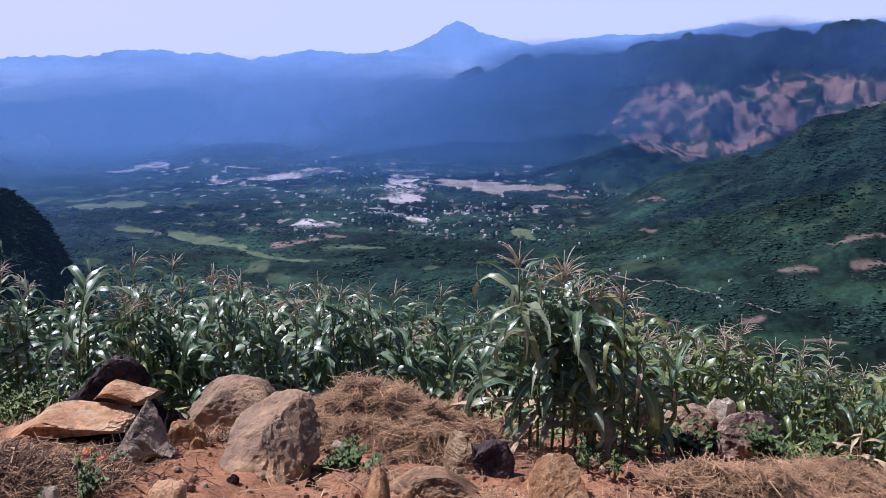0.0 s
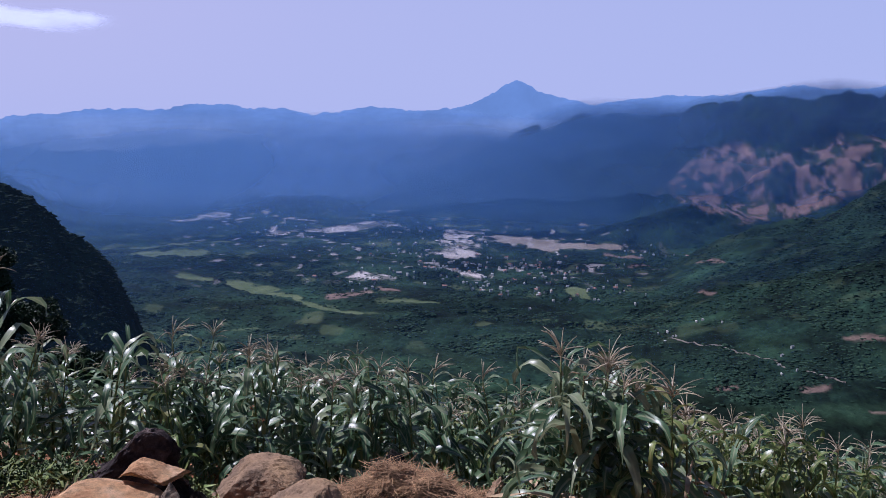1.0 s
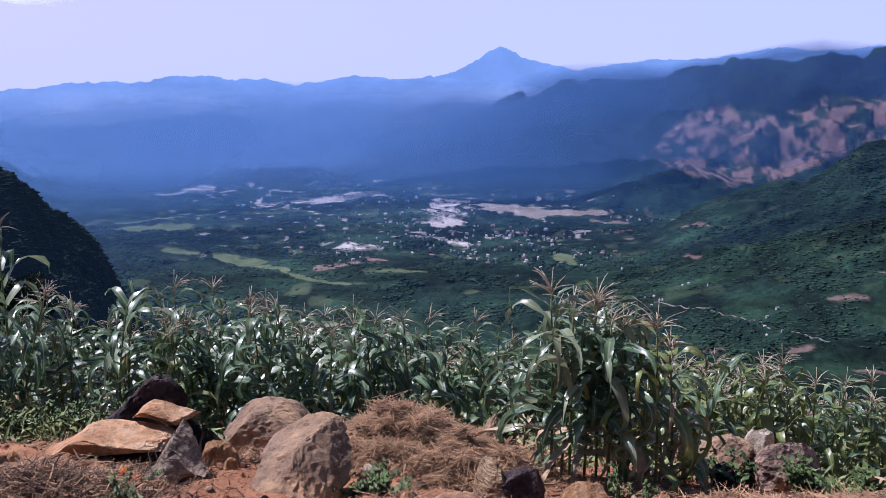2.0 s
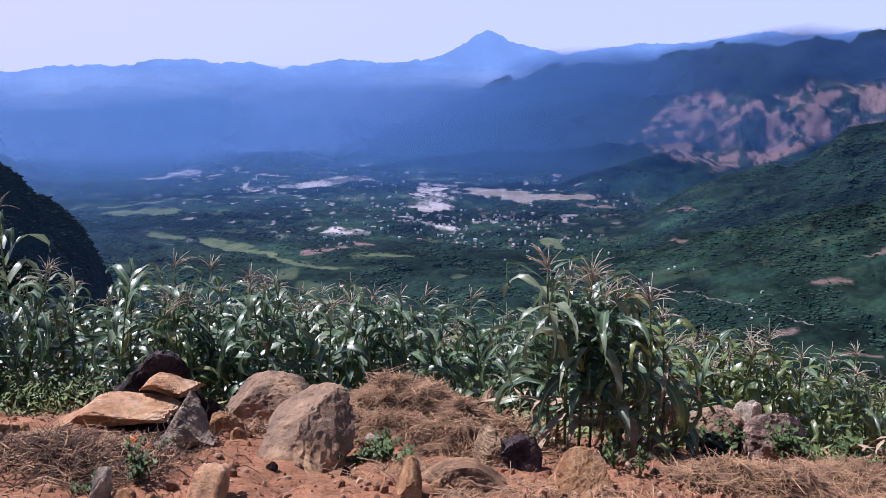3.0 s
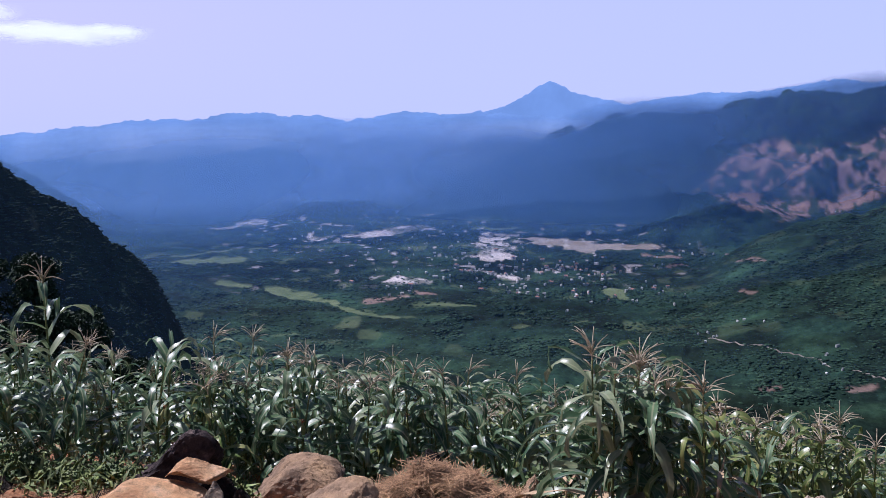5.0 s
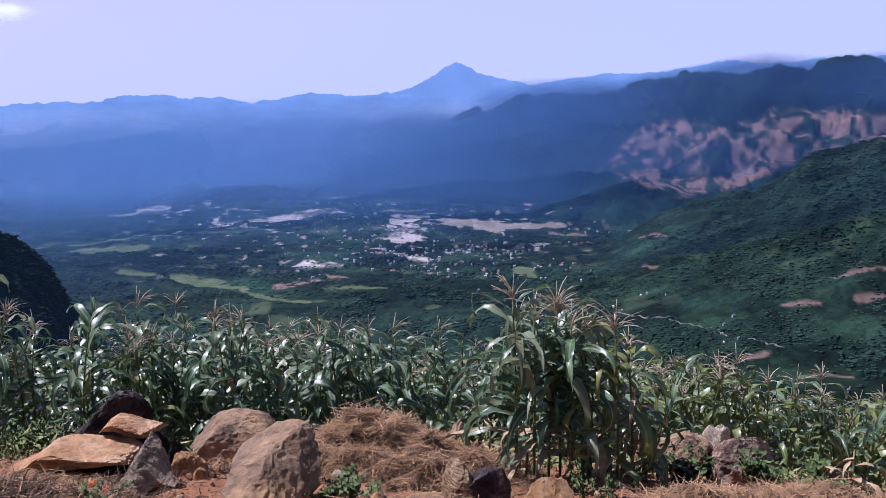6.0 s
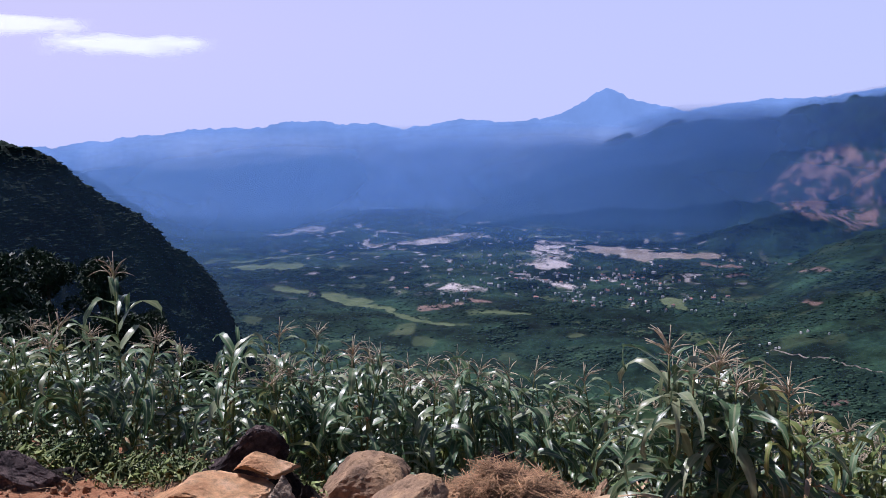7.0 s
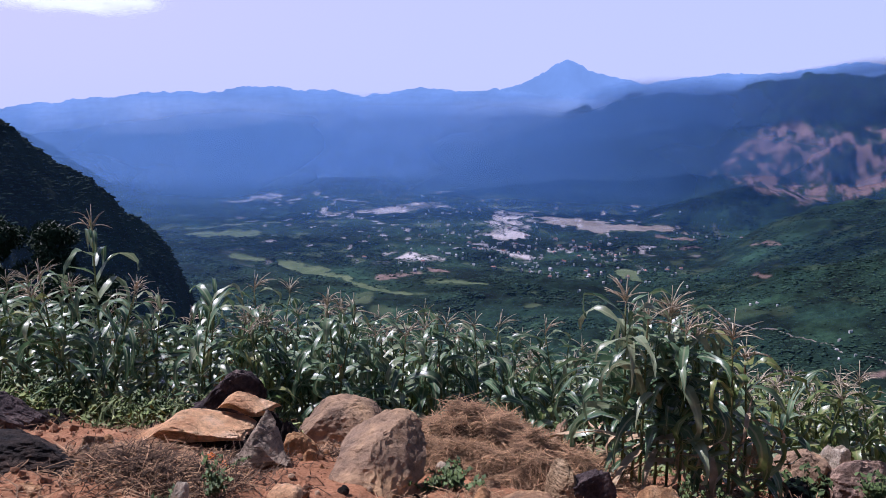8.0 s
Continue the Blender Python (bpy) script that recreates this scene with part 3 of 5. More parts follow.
def tube(points, radii, sides=6):
    """Vertices and faces of a tapered tube along points."""
    pts = [Vector(p) for p in points]
    verts, faces = [], []
    for i, p in enumerate(pts):
        way = (pts[min(i + 1, len(pts) - 1)] - pts[max(i - 1, 0)]).normalized()
        side = way.cross(Vector((0.31, 0.95, 0.1))).normalized()
        up = side.cross(way)
        for k in range(sides):
            a = 2 * math.pi * k / sides
            verts.append(p + radii[i] * (math.cos(a) * side + math.sin(a) * up))
    n = len(pts)
    for i in range(n - 1):
        for k in range(sides):
            k2 = (k + 1) % sides
            faces.append((i * sides + k, i * sides + k2, (i + 1) * sides + k2, (i + 1) * sides + k))
    faces.append(tuple(range(sides - 1, -1, -1)))
    faces.append(tuple((n - 1) * sides + k for k in range(sides)))
    return verts, faces


def blade(length, width, rise, droop, twist, rng, segs=9, fold=0.3):
    """A maize leaf that leaves the stalk along +x, arches and hangs."""
    verts, faces = [], []
    x, z, ang = 0.0, 0.0, rise
    step = length / segs
    wave = rng.uniform(0, 6)
    kink_at, kink = rng.randint(3, segs), rng.choice((0.0, 0.0, 0.3, 0.7, 1.2))
    for i in range(segs + 1):
        t = i / segs
        w = width * 0.5 * min(1.0, 0.45 + 2.2 * t) * (1 - t ** 2.6) + 0.001
        tw = twist * t * t
        for k, s in enumerate((-1, 0, 1)):
            off = s * w
            lift = abs(s) * w * fold + 0.022 * math.sin(wave + 13 * t + 2.4 * s) * (s != 0) * min(1.0, 0.3 + t)
            verts.append((x - math.sin(ang) * (lift + off * math.sin(tw)), off * math.cos(tw), z + math.cos(ang) * (lift + off * math.sin(tw))))
        ang -= droop / segs * (0.35 + 1.5 * t) + (kink if i == kink_at else 0)
        x, z = x + math.cos(ang) * step, z + math.sin(ang) * step
    for i in range(segs):
        for k in range(2):
            faces.append((3 * i + k, 3 * i + k + 1, 3 * i + k + 4, 3 * i + k + 3))
    return verts, faces


def joined(pieces):
    """One list of vertices and faces from several (verts, faces, matrix)."""
    verts, faces = [], []
    for v, f, m in pieces:
        b = len(verts)
        verts += [m @ Vector(p) for p in v] if m is not None else list(v)
        faces += [tuple(i + b for i in q) for q in f]
    return verts, faces


# ---------------------------------------------------------------- maize
def tassel_mesh(rng, size):
    pieces = [(*tube([(0, 0, -0.12), (0, 0, 0.1), (0.01, 0, size)], [0.006, 0.005, 0.003], 4), None)]
    for k in range(rng.randint(9, 14)):
        a, lean, ln = rng.uniform(0, 6.28), rng.uniform(0.35, 1.25), size * rng.uniform(0.65, 1.1)
        pts, x, z, g = [], 0.0, rng.uniform(0.0, size * 0.35), lean
        for i in range(5):
            pts.append((x * math.cos(a), x * math.sin(a), z))
            x, z, g = x + math.sin(g) * ln / 4, z + math.cos(g) * ln / 4, g + rng.uniform(0.05, 0.38)
        pieces.append((*tube(pts, [0.004, 0.006, 0.0055, 0.0045, 0.002], 4), None))
    return joined(pieces)


def maize_kit(seed, tall, leaves, droopy, dry=0, green=MAIZE_LEAF):
    """Meshes and poses of one maize plant: a list of (name, mesh, pose, label)."""
    rng = random.Random(seed)
    kit = []
    lx, ly = rng.uniform(-0.2, 0.2), rng.uniform(-0.2, 0.2)

    def on(t):
        return Vector((lx * t * t, ly * t * t, tall * 0.84 * t))

    pts = [on(i / 9) + Vector((0, 0, -0.06 if i == 0 else 0)) for i in range(10)]
    rad = [0.0145 - 0.0085 * i / 9 + (0.0015 if i % 2 else 0) for i in range(10)]
    kit.append(("stalk", mesh_of("stalk", *tube(pts, rad, 6), MAIZE_STALK), Matrix(), ""))
    turn = rng.uniform(0, 6.28)
    for k in range(leaves):
        t = (0.25 if seed in (11, 12) else 0.07) + (0.73 if seed in (11, 12) else 0.91) * k / (leaves - 1)
        ln = (0.50 + 0.38 * math.sin(math.pi * min(1, 0.15 + t * 0.85))) * rng.uniform(0.8, 1.15) * tall / 1.8
        wd = (0.058 + 0.040 * math.sin(math.pi * t)) * rng.uniform(0.7, 1.35)
        rise = rng.uniform(0.25, 1.2) - (0.3 if t < 0.3 else 0)
        droop = rng.uniform(1.4, 3.5) * droopy
        old = k < dry
        mat = DRY_LEAF if old else green
        if old:
            rise, droop = rng.uniform(-0.4, 0.3), rng.uniform(1.0, 1.7)
        me = mesh_of("leaf", *blade(ln, wd, rise, droop, rng.uniform(-2.6, 2.6), rng), mat)
        me.attributes.new("rib", "FLOAT", "POINT").data.foreach_set("value", [0.0, 1.0, 0.0] * (len(me.vertices) // 3))
        turn += math.pi + rng.uniform(-0.9, 0.9)
        kit.append(("leaf", me, Matrix.Translation(on(t)) @ Matrix.Rotation(turn, 4, "Z"), "dry tan leaf" if old else ""))
    if seed % 5 not in (0, 3) or seed == 5:
        kit.append(("tassel", mesh_of("tassel", *tassel_mesh(rng, 0.26 * rng.uniform(0.85, 1.2)), TASSEL), Matrix.Translation(on(1.0)), "dry pinkish tan tassel"))
    if seed % 2 == 0:
        v, f = tube([(0, 0, 0), (0, 0, 0.05), (0, 0, 0.13), (0, 0, 0.2)], [0.012, 0.026, 0.024, 0.006], 7)
        m = Matrix.Translation(on(0.48)) @ Matrix.Rotation(turn, 4, "Z") @ Matrix.Rotation(0.4, 4, "Y")
        kit.append(("ear", mesh_of("ear", v, f, HUSK), m, "green husked ear"))
        silk = joined([(*tube([(0, 0, 0.19), (0.02 * math.cos(q), 0.02 * math.sin(q), 0.24), (0.05 * math.cos(q), 0.05 * math.sin(q), 0.21)], [0.003, 0.003, 0.002], 3), None) for q in range(7)])
        kit.append(("silk", mesh_of("silk", *silk, SILK), m, "brown silk"))
    return kit


KITS = [maize_kit(s, tall, n, dr, dry) for s, tall, n, dr, dry in
        ((1, 1.80, 17, 1.0, 1), (2, 1.90, 18, 1.1, 2), (3, 1.65, 16, 0.9, 0), (4, 1.75, 18, 1.15, 1), (5, 1.95, 18, 1.0, 2), (6, 1.60, 16, 1.2, 1), (7, 1.85, 17, 0.8, 0),
         (8, 1.70, 16, 1.0, 2), (9, 1.55, 15, 1.1, 1), (10, 2.0, 18, 0.9, 1), (11, 1.85, 20, 1.0, 3), (12, 1.95, 20, 1.0, 2))]


PALE_KITS = [maize_kit(s, tall, n, dr, dry, MAIZE_LEAF_PALE) for s, tall, n, dr, dry in ((21, 1.6, 15, 1.2, 1), (22, 1.45, 14, 1.1, 2), (24, 1.7, 16, 1.3, 1), (26, 1.5, 15, 1.2, 2), (27, 1.65, 16, 1.0, 1))]


def plant_maize(kit, m, label):
    root = tagged(new("maize_plant"), label, "maize plant", group="maize plants of the field")
    root.matrix_basis = m
    for name, me, p, text in kit:
        part(name, me, root, text, p)
    return root


def maize_start(x):
    return float(np.interp(x, [-9, -6, -4, -2, 0, 1.5, 3, 5, 7, 10], [6.6, 6.9, 7.4, 8.0, 9.2, 8.7, 8.7, 8.2, 7.9, 7.9]))


def build_field():
    rng = random.Random(11)
    spots = []
    for i in range(65):
        for j in range(28):
            x = -12.5 + 0.39 * i + rng.uniform(-0.2, 0.2)
            y = maize_start(x) + 0.1 + 0.39 * j + rng.uniform(-0.2, 0.2) + (0.2 if i % 2 else 0)
            az = math.degrees(math.atan2(x, y))
            thin = 0.6 if x < -3.6 and y - maize_start(x) > 1.3 else 0.3 if x < -4.2 else 0.07
            if -46 < az < 37 and y < 13.4 and rng.random() > thin:
                spots.append((y - maize_start(x), x, y))
    spots.sort()
    rest = []
    for n, (_, x, y) in enumerate(spots):
        kit = rng.choice(KITS[:10])
        if x > 1.3 and rng.random() < 0.75 or rng.random() < 0.1:
            kit = rng.choice(PALE_KITS)
        s = rng.uniform(0.84, 1.03) * (0.96 if x > 1.6 else 0.9 if x < -4 else 1.0)
        m = (Matrix.Translation((x, y, lie(x, y) - 0.02)) @ Matrix.Rotation(rng.uniform(0, 6.28), 4, "Z")
             @ Matrix.Rotation(rng.gauss(0, 0.10), 4, "X") @ Matrix.Rotation(rng.gauss(0.0, 0.10), 4, "Y") @ Matrix.Diagonal((s, s, s, 1)))
        if n < 270:
            plant_maize(kit, m, "green maize plant with a dry tassel in the field")
        else:
            rest.append((kit, m))
    verts, faces, mats = [], [], []
    slots = [MAIZE_LEAF_FIELD, MAIZE_STALK, TASSEL, HUSK, SILK, DRY_LEAF, MAIZE_LEAF_PALE]
    base = 0
    for kit, m in rest:
        for name, me, p, _ in kit:
            co = np.empty(len(me.vertices) * 3)
            me.vertices.foreach_get("co", co)
            mm = np.array(m @ p)
            co = co.reshape(-1, 3) @ mm[:3, :3].T + mm[:3, 3]
            verts.append(co)
            mat = me.materials[0]
            slot = 0 if mat == MAIZE_LEAF else slots.index(mat)
            for poly in me.polygons:
                faces.append([v + base for v in poly.vertices])
                mats.append(slot)
            base += len(co)
    me = bpy.data.meshes.new("maize_crop")
    me.from_pydata(np.concatenate(verts).tolist(), [], faces)
    for s in slots:
        me.materials.append(s)
    me.polygons.foreach_set("material_index", np.array(mats, dtype=np.int32))
    me.polygons.foreach_set("use_smooth", np.ones(len(faces), dtype=bool))
    tagged(new("maize_crop", me), "dense green maize crop farther down the slope", "maize", kind="stuff")
    # the tall clump that stands out in front of the field, and single plants
    for x, y, k, s, rz in ((0.54, 6.62, 11, 0.98, 0.4), (0.68, 6.50, 10, 0.94, 2.2), (0.82, 6.62, 11, 0.96, 4.0), (1.0, 6.45, 10, 0.92, 1.2),
                           (0.64, 6.80, 1, 0.96, 5.2), (0.95, 6.85, 11, 0.92, 0.9), (1.15, 6.90, 11, 0.86, 2.7),
                           (0.6, 7.1, 4, 0.92, 3.3)):
        m = Matrix.Translation((x, y, lie(x, y) - 0.03)) @ Matrix.Rotation(rz, 4, "Z") @ Matrix.Diagonal((s, s, s, 1))
        plant_maize(KITS[k], m, "tall maize plant in a clump before the field")
    for x, y, k, s, rz in ((1.35, 6.25, 2, 0.92, 0.7), (1.22, 6.85, 4, 1.0, 2.7), (1.55, 6.6, 0, 0.95, 1.4)):
        m = Matrix.Translation((x, y, lie(x, y) - 0.03)) @ Matrix.Rotation(rz, 4, "Z") @ Matrix.Diagonal((s, s, s, 1))
        plant_maize(PALE_KITS[k], m, "shorter yellowish maize plant at the edge of the clump")
    x, y = -5.3, 8.3
    m = Matrix.Translation((x, y, lie(x, y))) @ Matrix.Rotation(1.0, 4, "Z") @ Matrix.Diagonal((1.1, 1.1, 1.22, 1))
    plant_maize(KITS[4], m, "maize plant taller than its neighbours with a bent tassel")


def make_field_leaf():
    m = Mat("maize_leaf_field", 0.36, 0.6)
    v = m.coords("Object")
    n = m.noise(6.0, 3, 0.6, v)
    c = m.ramp(m.island(), [(0.0, (0.025, 0.062, 0.027)), (0.4, (0.082, 0.168, 0.070)), (0.72, (0.195, 0.295, 0.150)), (1.0, (0.37, 0.38, 0.21))])
    c = m.mix(0.4, c, m.ramp(n, [(0.35, (0.035, 0.08, 0.024)), (0.7, (0.15, 0.24, 0.08))]))
    m.base(c)
    leafy(m, c, 0.24)
    return m.m


MAIZE_LEAF_FIELD = make_field_leaf()
build_field()


# ---------------------------------------------------------------- rocks
ROCK_YELLOW = make_rock("yellow_sandstone", (0.50, 0.26, 0.125), (0.74, 0.44, 0.23), (0.87, 0.59, 0.36), 4)
ROCK_BOULDER = make_rock("pitted_boulder", (0.24, 0.165, 0.112), (0.37, 0.245, 0.15), (0.56, 0.36, 0.19), 2.4, pits=0.15)
ROCK_BROWN = make_rock("brown_rock", (0.18, 0.115, 0.07), (0.40, 0.24, 0.13), (0.60, 0.37, 0.19), 5)
ROCK_LAYERED = make_rock("layered_rock", (0.20, 0.155, 0.115), (0.36, 0.275, 0.195), (0.54, 0.41, 0.28), 5, layers=5.0)
ROCK_CRACKED = make_rock("cracked_rock", (0.20, 0.14, 0.11), (0.40, 0.27, 0.195), (0.58, 0.41, 0.29), 4, layers=2.4, pits=0.5)
# for dark rocks, and for added pieces that imitate shade beneath others
ROCK_DARK_AND_SHADE = make_rock("dark_rock_and_shade", (0.012, 0.010, 0.009), (0.032, 0.024, 0.019), (0.085, 0.058, 0.042), 6, pits=0.5)
ROCK_PURPLE = make_rock("purplish_rock", (0.035, 0.026, 0.027), (0.09, 0.066, 0.064), (0.20, 0.148, 0.13), 6)
ROCK_ORANGE = make_rock("orange_stone", (0.38, 0.19, 0.085), (0.60, 0.335, 0.155), (0.75, 0.48, 0.26), 7)
ROCK_PALE = make_rock("pale_stone", (0.42, 0.33, 0.23), (0.62, 0.51, 0.37), (0.76, 0.66, 0.52), 7)
STRAW_STONE = make_rock("straw_covered_stone", (0.24, 0.15, 0.08), (0.46, 0.32, 0.18), (0.66, 0.49, 0.30), 7, layers=7.0)


def build_rock(label, x, y, w, d, top, seed, mat, cuts=7, sky=(1, 1, 1), square=3.0, detail=5, taper=0.0, back=0.25, pitch=0.0, rough=1.0, thick=0.0):
    """A broken stone w wide and d deep whose crest reaches the height top; sky: how its crest runs from side to side."""
    rng = random.Random(seed)
    bm = bmesh.new()
    bmesh.ops.create_icosphere(bm, subdivisions=detail, radius=1.0)
    planes = []
    for _ in range(cuts):
        n = Vector((rng.gauss(0, 1), rng.gauss(-0.3, 1), rng.gauss(0.25, 0.7))).normalized()
        planes.append((n, rng.uniform(0.5, 0.9)))
    off = Vector((rng.uniform(-50, 50), rng.uniform(-50, 50), rng.uniform(-50, 50)))
    places = []
    for v in bm.verts:
        p = v.co.normalized()
        p = p / (abs(p.x) ** square + abs(p.y) ** square + abs(p.z) ** square) ** (1 / square)
        for n, far in planes:
            over = p.dot(n) - far
            if over > 0:
                p = p - n * over * 0.95
        q = p * 1.3 + off
        p = p * (1 + 0.12 * noise.noise(q * 1.1) + 0.14 * min(1.0, rough * 1.6) * (0.4 - abs(noise.noise(q * 2.4))) + rough * (0.08 * (0.3 - abs(noise.noise(q * 6.0))) + 0.05 * noise.noise(q * 13.0) + 0.03 * noise.noise(q * 27.0)))
        crack = abs(noise.noise(q * 1.5 + Vector((9, 4, 2))))
        if crack < 0.06:
            p = p * (1 - 0.09 * rough * (1 - crack / 0.06))
        f = 1 - taper * (p.z + 1) / 2
        places.append(Vector((p.x * f, p.y * f + back * p.z, p.z)))
    lo = Vector(min(q[k] for q in places) for k in range(3))
    hi = Vector(max(q[k] for q in places) for k in range(3))
    foot = lie(x, y)
    under = top - foot - thick if thick else -0.14
    us = np.linspace(0, 1, len(sky))
    for v, q in zip(bm.verts, places):
        u, k, t = ((q[i] - lo[i]) / (hi[i] - lo[i]) for i in range(3))
        t = t * (1 - (1 - float(np.interp(u, us, sky))) * t)
        v.co = Vector(((u - 0.5) * w, (k - 0.5) * d, under + t * (top - foot - under)))
    me = bpy.data.meshes.new("rock")
    bm.to_mesh(me)
    bm.free()
    me.materials.append(mat)
    ob = tagged(new("rock", me), label, "rock", group="rocks on the hill edge")
    ob.matrix_basis = Matrix.Translation((x, y, foot)) @ Matrix.Rotation(radians(pitch), 4, "X")
    return ob


def build_rocks():
    b = build_rock
    b("large pitted grey-brown boulder half sunk in red soil", -1.35, 5.42, 0.72, 0.80, 0.77, 5, ROCK_BOULDER, cuts=5, sky=(0.55, 0.76, 0.9, 1, 1, 0.95, 0.8), back=0.9, rough=0.6, square=3.8)
    b("grey rounded boulder behind the large boulder", -2.12, 7.10, 0.93, 0.62, 0.24, 14, ROCK_BOULDER, cuts=3, sky=(0.8, 0.88, 0.95, 1, 1, 0.92, 0.75), back=0.35, rough=0.5, square=4.2)
    b("yellow sandstone slab with a hollow under its edge", -2.97, 5.86, 0.94, 0.60, 0.58, 25, ROCK_YELLOW, cuts=5, sky=(0.3, 0.55, 1, 0.93, 0.8, 0.72, 0.62), rough=0.8, square=4.0, taper=-0.3, pitch=3, back=-0.55, thick=0.27)
    # added support; its dark colour makes the shaded hollow under the slab
    b("dark support added for the shaded hollow under the yellow slab", -2.9, 5.98, 0.66, 0.40, 0.38, 105, ROCK_DARK_AND_SHADE)
    b("yellow sandstone block leaning on the slab", -2.66, 6.22, 0.50, 0.44, 0.66, 8, ROCK_YELLOW, cuts=5, sky=(0.5, 0.8, 1, 1, 0.9, 0.8, 0.7), rough=0.7, square=3.6, taper=-0.3, pitch=3, back=-0.45, thick=0.28)
    # likewise added under the block, shade put into its colour
    b("dark support added for the shaded hollow under the yellow block", -2.6, 6.3, 0.4, 0.36, 0.42, 106, ROCK_DARK_AND_SHADE)
    b("dark shaded boulder under the maize", -3.33, 7.15, 0.85, 0.60, 0.50, 51, ROCK_PURPLE, cuts=3, sky=(0.32, 0.45, 0.6, 0.82, 1, 1, 0.85), back=0.3, square=5)
    b("pointed grey rock with layered cracks", -2.23, 5.35, 0.49, 0.42, 0.81, 31, ROCK_LAYERED, sky=(0.12, 0.38, 0.72, 1, 0.8, 0.5, 0.3), back=0.5, taper=0.1, square=3.6, rough=0.8)
    b("rough brown rock covered with dead weeds", -2.25, 6.05, 0.27, 0.36, 0.56, 44, ROCK_DARK_AND_SHADE, sky=(0.8, 1, 0.95, 0.8, 0.7, 0.6, 0.4))
    b("orange brown stone beside the pointed rock", -2.06, 5.82, 0.33, 0.34, 0.52, 45, ROCK_ORANGE, sky=(0.7, 1, 0.95, 0.9, 0.8, 0.7, 0.45), taper=-0.2)
    b("dark flat rock lying in the shade on the soil", -3.50, 4.40, 0.78, 0.70, 0.94, 62, ROCK_DARK_AND_SHADE, sky=(0.9, 0.95, 1, 1, 1, 0.85, 0.5), taper=-0.25, square=5.5, cuts=3, back=-0.35)
    b("purplish rock at the foot of the maize", -4.95, 6.20, 0.63, 0.60, 0.55, 71, ROCK_PURPLE, sky=(0.9, 1, 1, 0.95, 0.9, 0.75, 0.5), square=4, cuts=4, back=-0.2)
    b("grey brown rock at the foot of the maize", -4.80, 6.50, 0.41, 0.40, 0.26, 72, ROCK_DARK_AND_SHADE, sky=(0.8, 1, 1, 0.9, 0.8, 0.7, 0.5))
    b("small brown block on the path", -3.35, 5.00, 0.23, 0.20, 0.73, 80, ROCK_BROWN, square=4, detail=4)
    b("small pale stone on the path", -3.09, 4.42, 0.15, 0.15, 0.82, 81, ROCK_ORANGE, detail=4, taper=-0.2, sky=(0.5, 0.8, 1, 1, 0.9, 0.6, 0.4))
    b("flat orange stone with a dark broken edge", -3.21, 4.10, 0.25, 0.20, 0.81, 104, ROCK_ORANGE, detail=4, taper=-0.3)
    b("small white chip of stone", -3.24, 4.75, 0.09, 0.08, 0.77, 105, ROCK_PALE, detail=3)
    b("upright flat yellow stone set in the soil", -1.63, 4.10, 0.22, 0.42, 0.86, 82, ROCK_YELLOW, square=6, detail=4, back=1.5, cuts=2, rough=0.4)
    b("narrow pale stone standing in dry grass", -2.22, 4.00, 0.13, 0.22, 0.92, 83, ROCK_PALE, square=5, detail=4, back=1.0, cuts=3)
    b("small orange stone among the weeds", -2.08, 3.98, 0.16, 0.14, 0.82, 84, ROCK_ORANGE, detail=4)
    b("small reddish stone among the weeds", -1.89, 3.95, 0.20, 0.13, 0.81, 106, ROCK_ORANGE, detail=4)
    b("whitish stone in front of the straw", -0.87, 5.95, 0.23, 0.20, 0.28, 85, ROCK_PALE, detail=4, taper=-0.5, back=-0.4, square=4, cuts=4, sky=(0.85, 1, 1, 0.95, 0.85, 0.7, 0.6))
    b("long brown stone under the straw", -0.57, 5.55, 0.27, 0.18, 0.31, 86, ROCK_BROWN, detail=4)
    b("pale stone covered with straw", 0.05, 5.60, 0.32, 0.36, 0.48, 87, STRAW_STONE, sky=(0.6, 0.85, 1, 1, 0.9, 0.75, 0.5), square=3.4, back=0.8)
    b("dark squared stone beside the maize clump", 0.26, 5.60, 0.33, 0.30, 0.47, 88, ROCK_PURPLE, square=5, cuts=5, sky=(1, 1, 0.98, 0.95, 0.92, 0.9, 0.75), back=0.15)
    b("orange angular stone in red soil", 0.66, 4.86, 0.42, 0.54, 0.66, 89, ROCK_ORANGE, square=4.5, cuts=5, sky=(0.7, 0.9, 1, 1, 0.97, 0.9, 0.8), back=0.9)
    b("low brown stone half buried", -0.18, 4.95, 0.66, 0.48, 0.59, 90, ROCK_BROWN, sky=(0.35, 0.75, 1, 0.95, 0.85, 0.6, 0.3), square=3.6)
    b("orange stone at the edge of the path", -0.51, 4.60, 0.20, 0.30, 0.71, 91, ROCK_ORANGE, detail=4, back=0.8, sky=(0.35, 0.5, 0.8, 1, 1, 0.9, 0.6))
    b("brown boulder before the maize", 2.22, 7.35, 0.55, 0.50, -0.04, 93, ROCK_BOULDER, sky=(0.6, 0.85, 0.95, 1, 1, 0.95, 0.8), square=4.4, cuts=4, back=-0.25, taper=-0.3, rough=0.5)
    b("pale rounded stone wedged between two boulders", 2.58, 7.50, 0.28, 0.30, -0.05, 94, ROCK_PALE, detail=4, cuts=3)
    b("large cracked brown boulder before the maize", 2.73, 7.15, 0.67, 0.56, 0.01, 95, ROCK_CRACKED, sky=(0.8, 0.95, 1, 1, 0.98, 0.95, 0.7), square=5, cuts=4, rough=0.6, taper=-0.1)
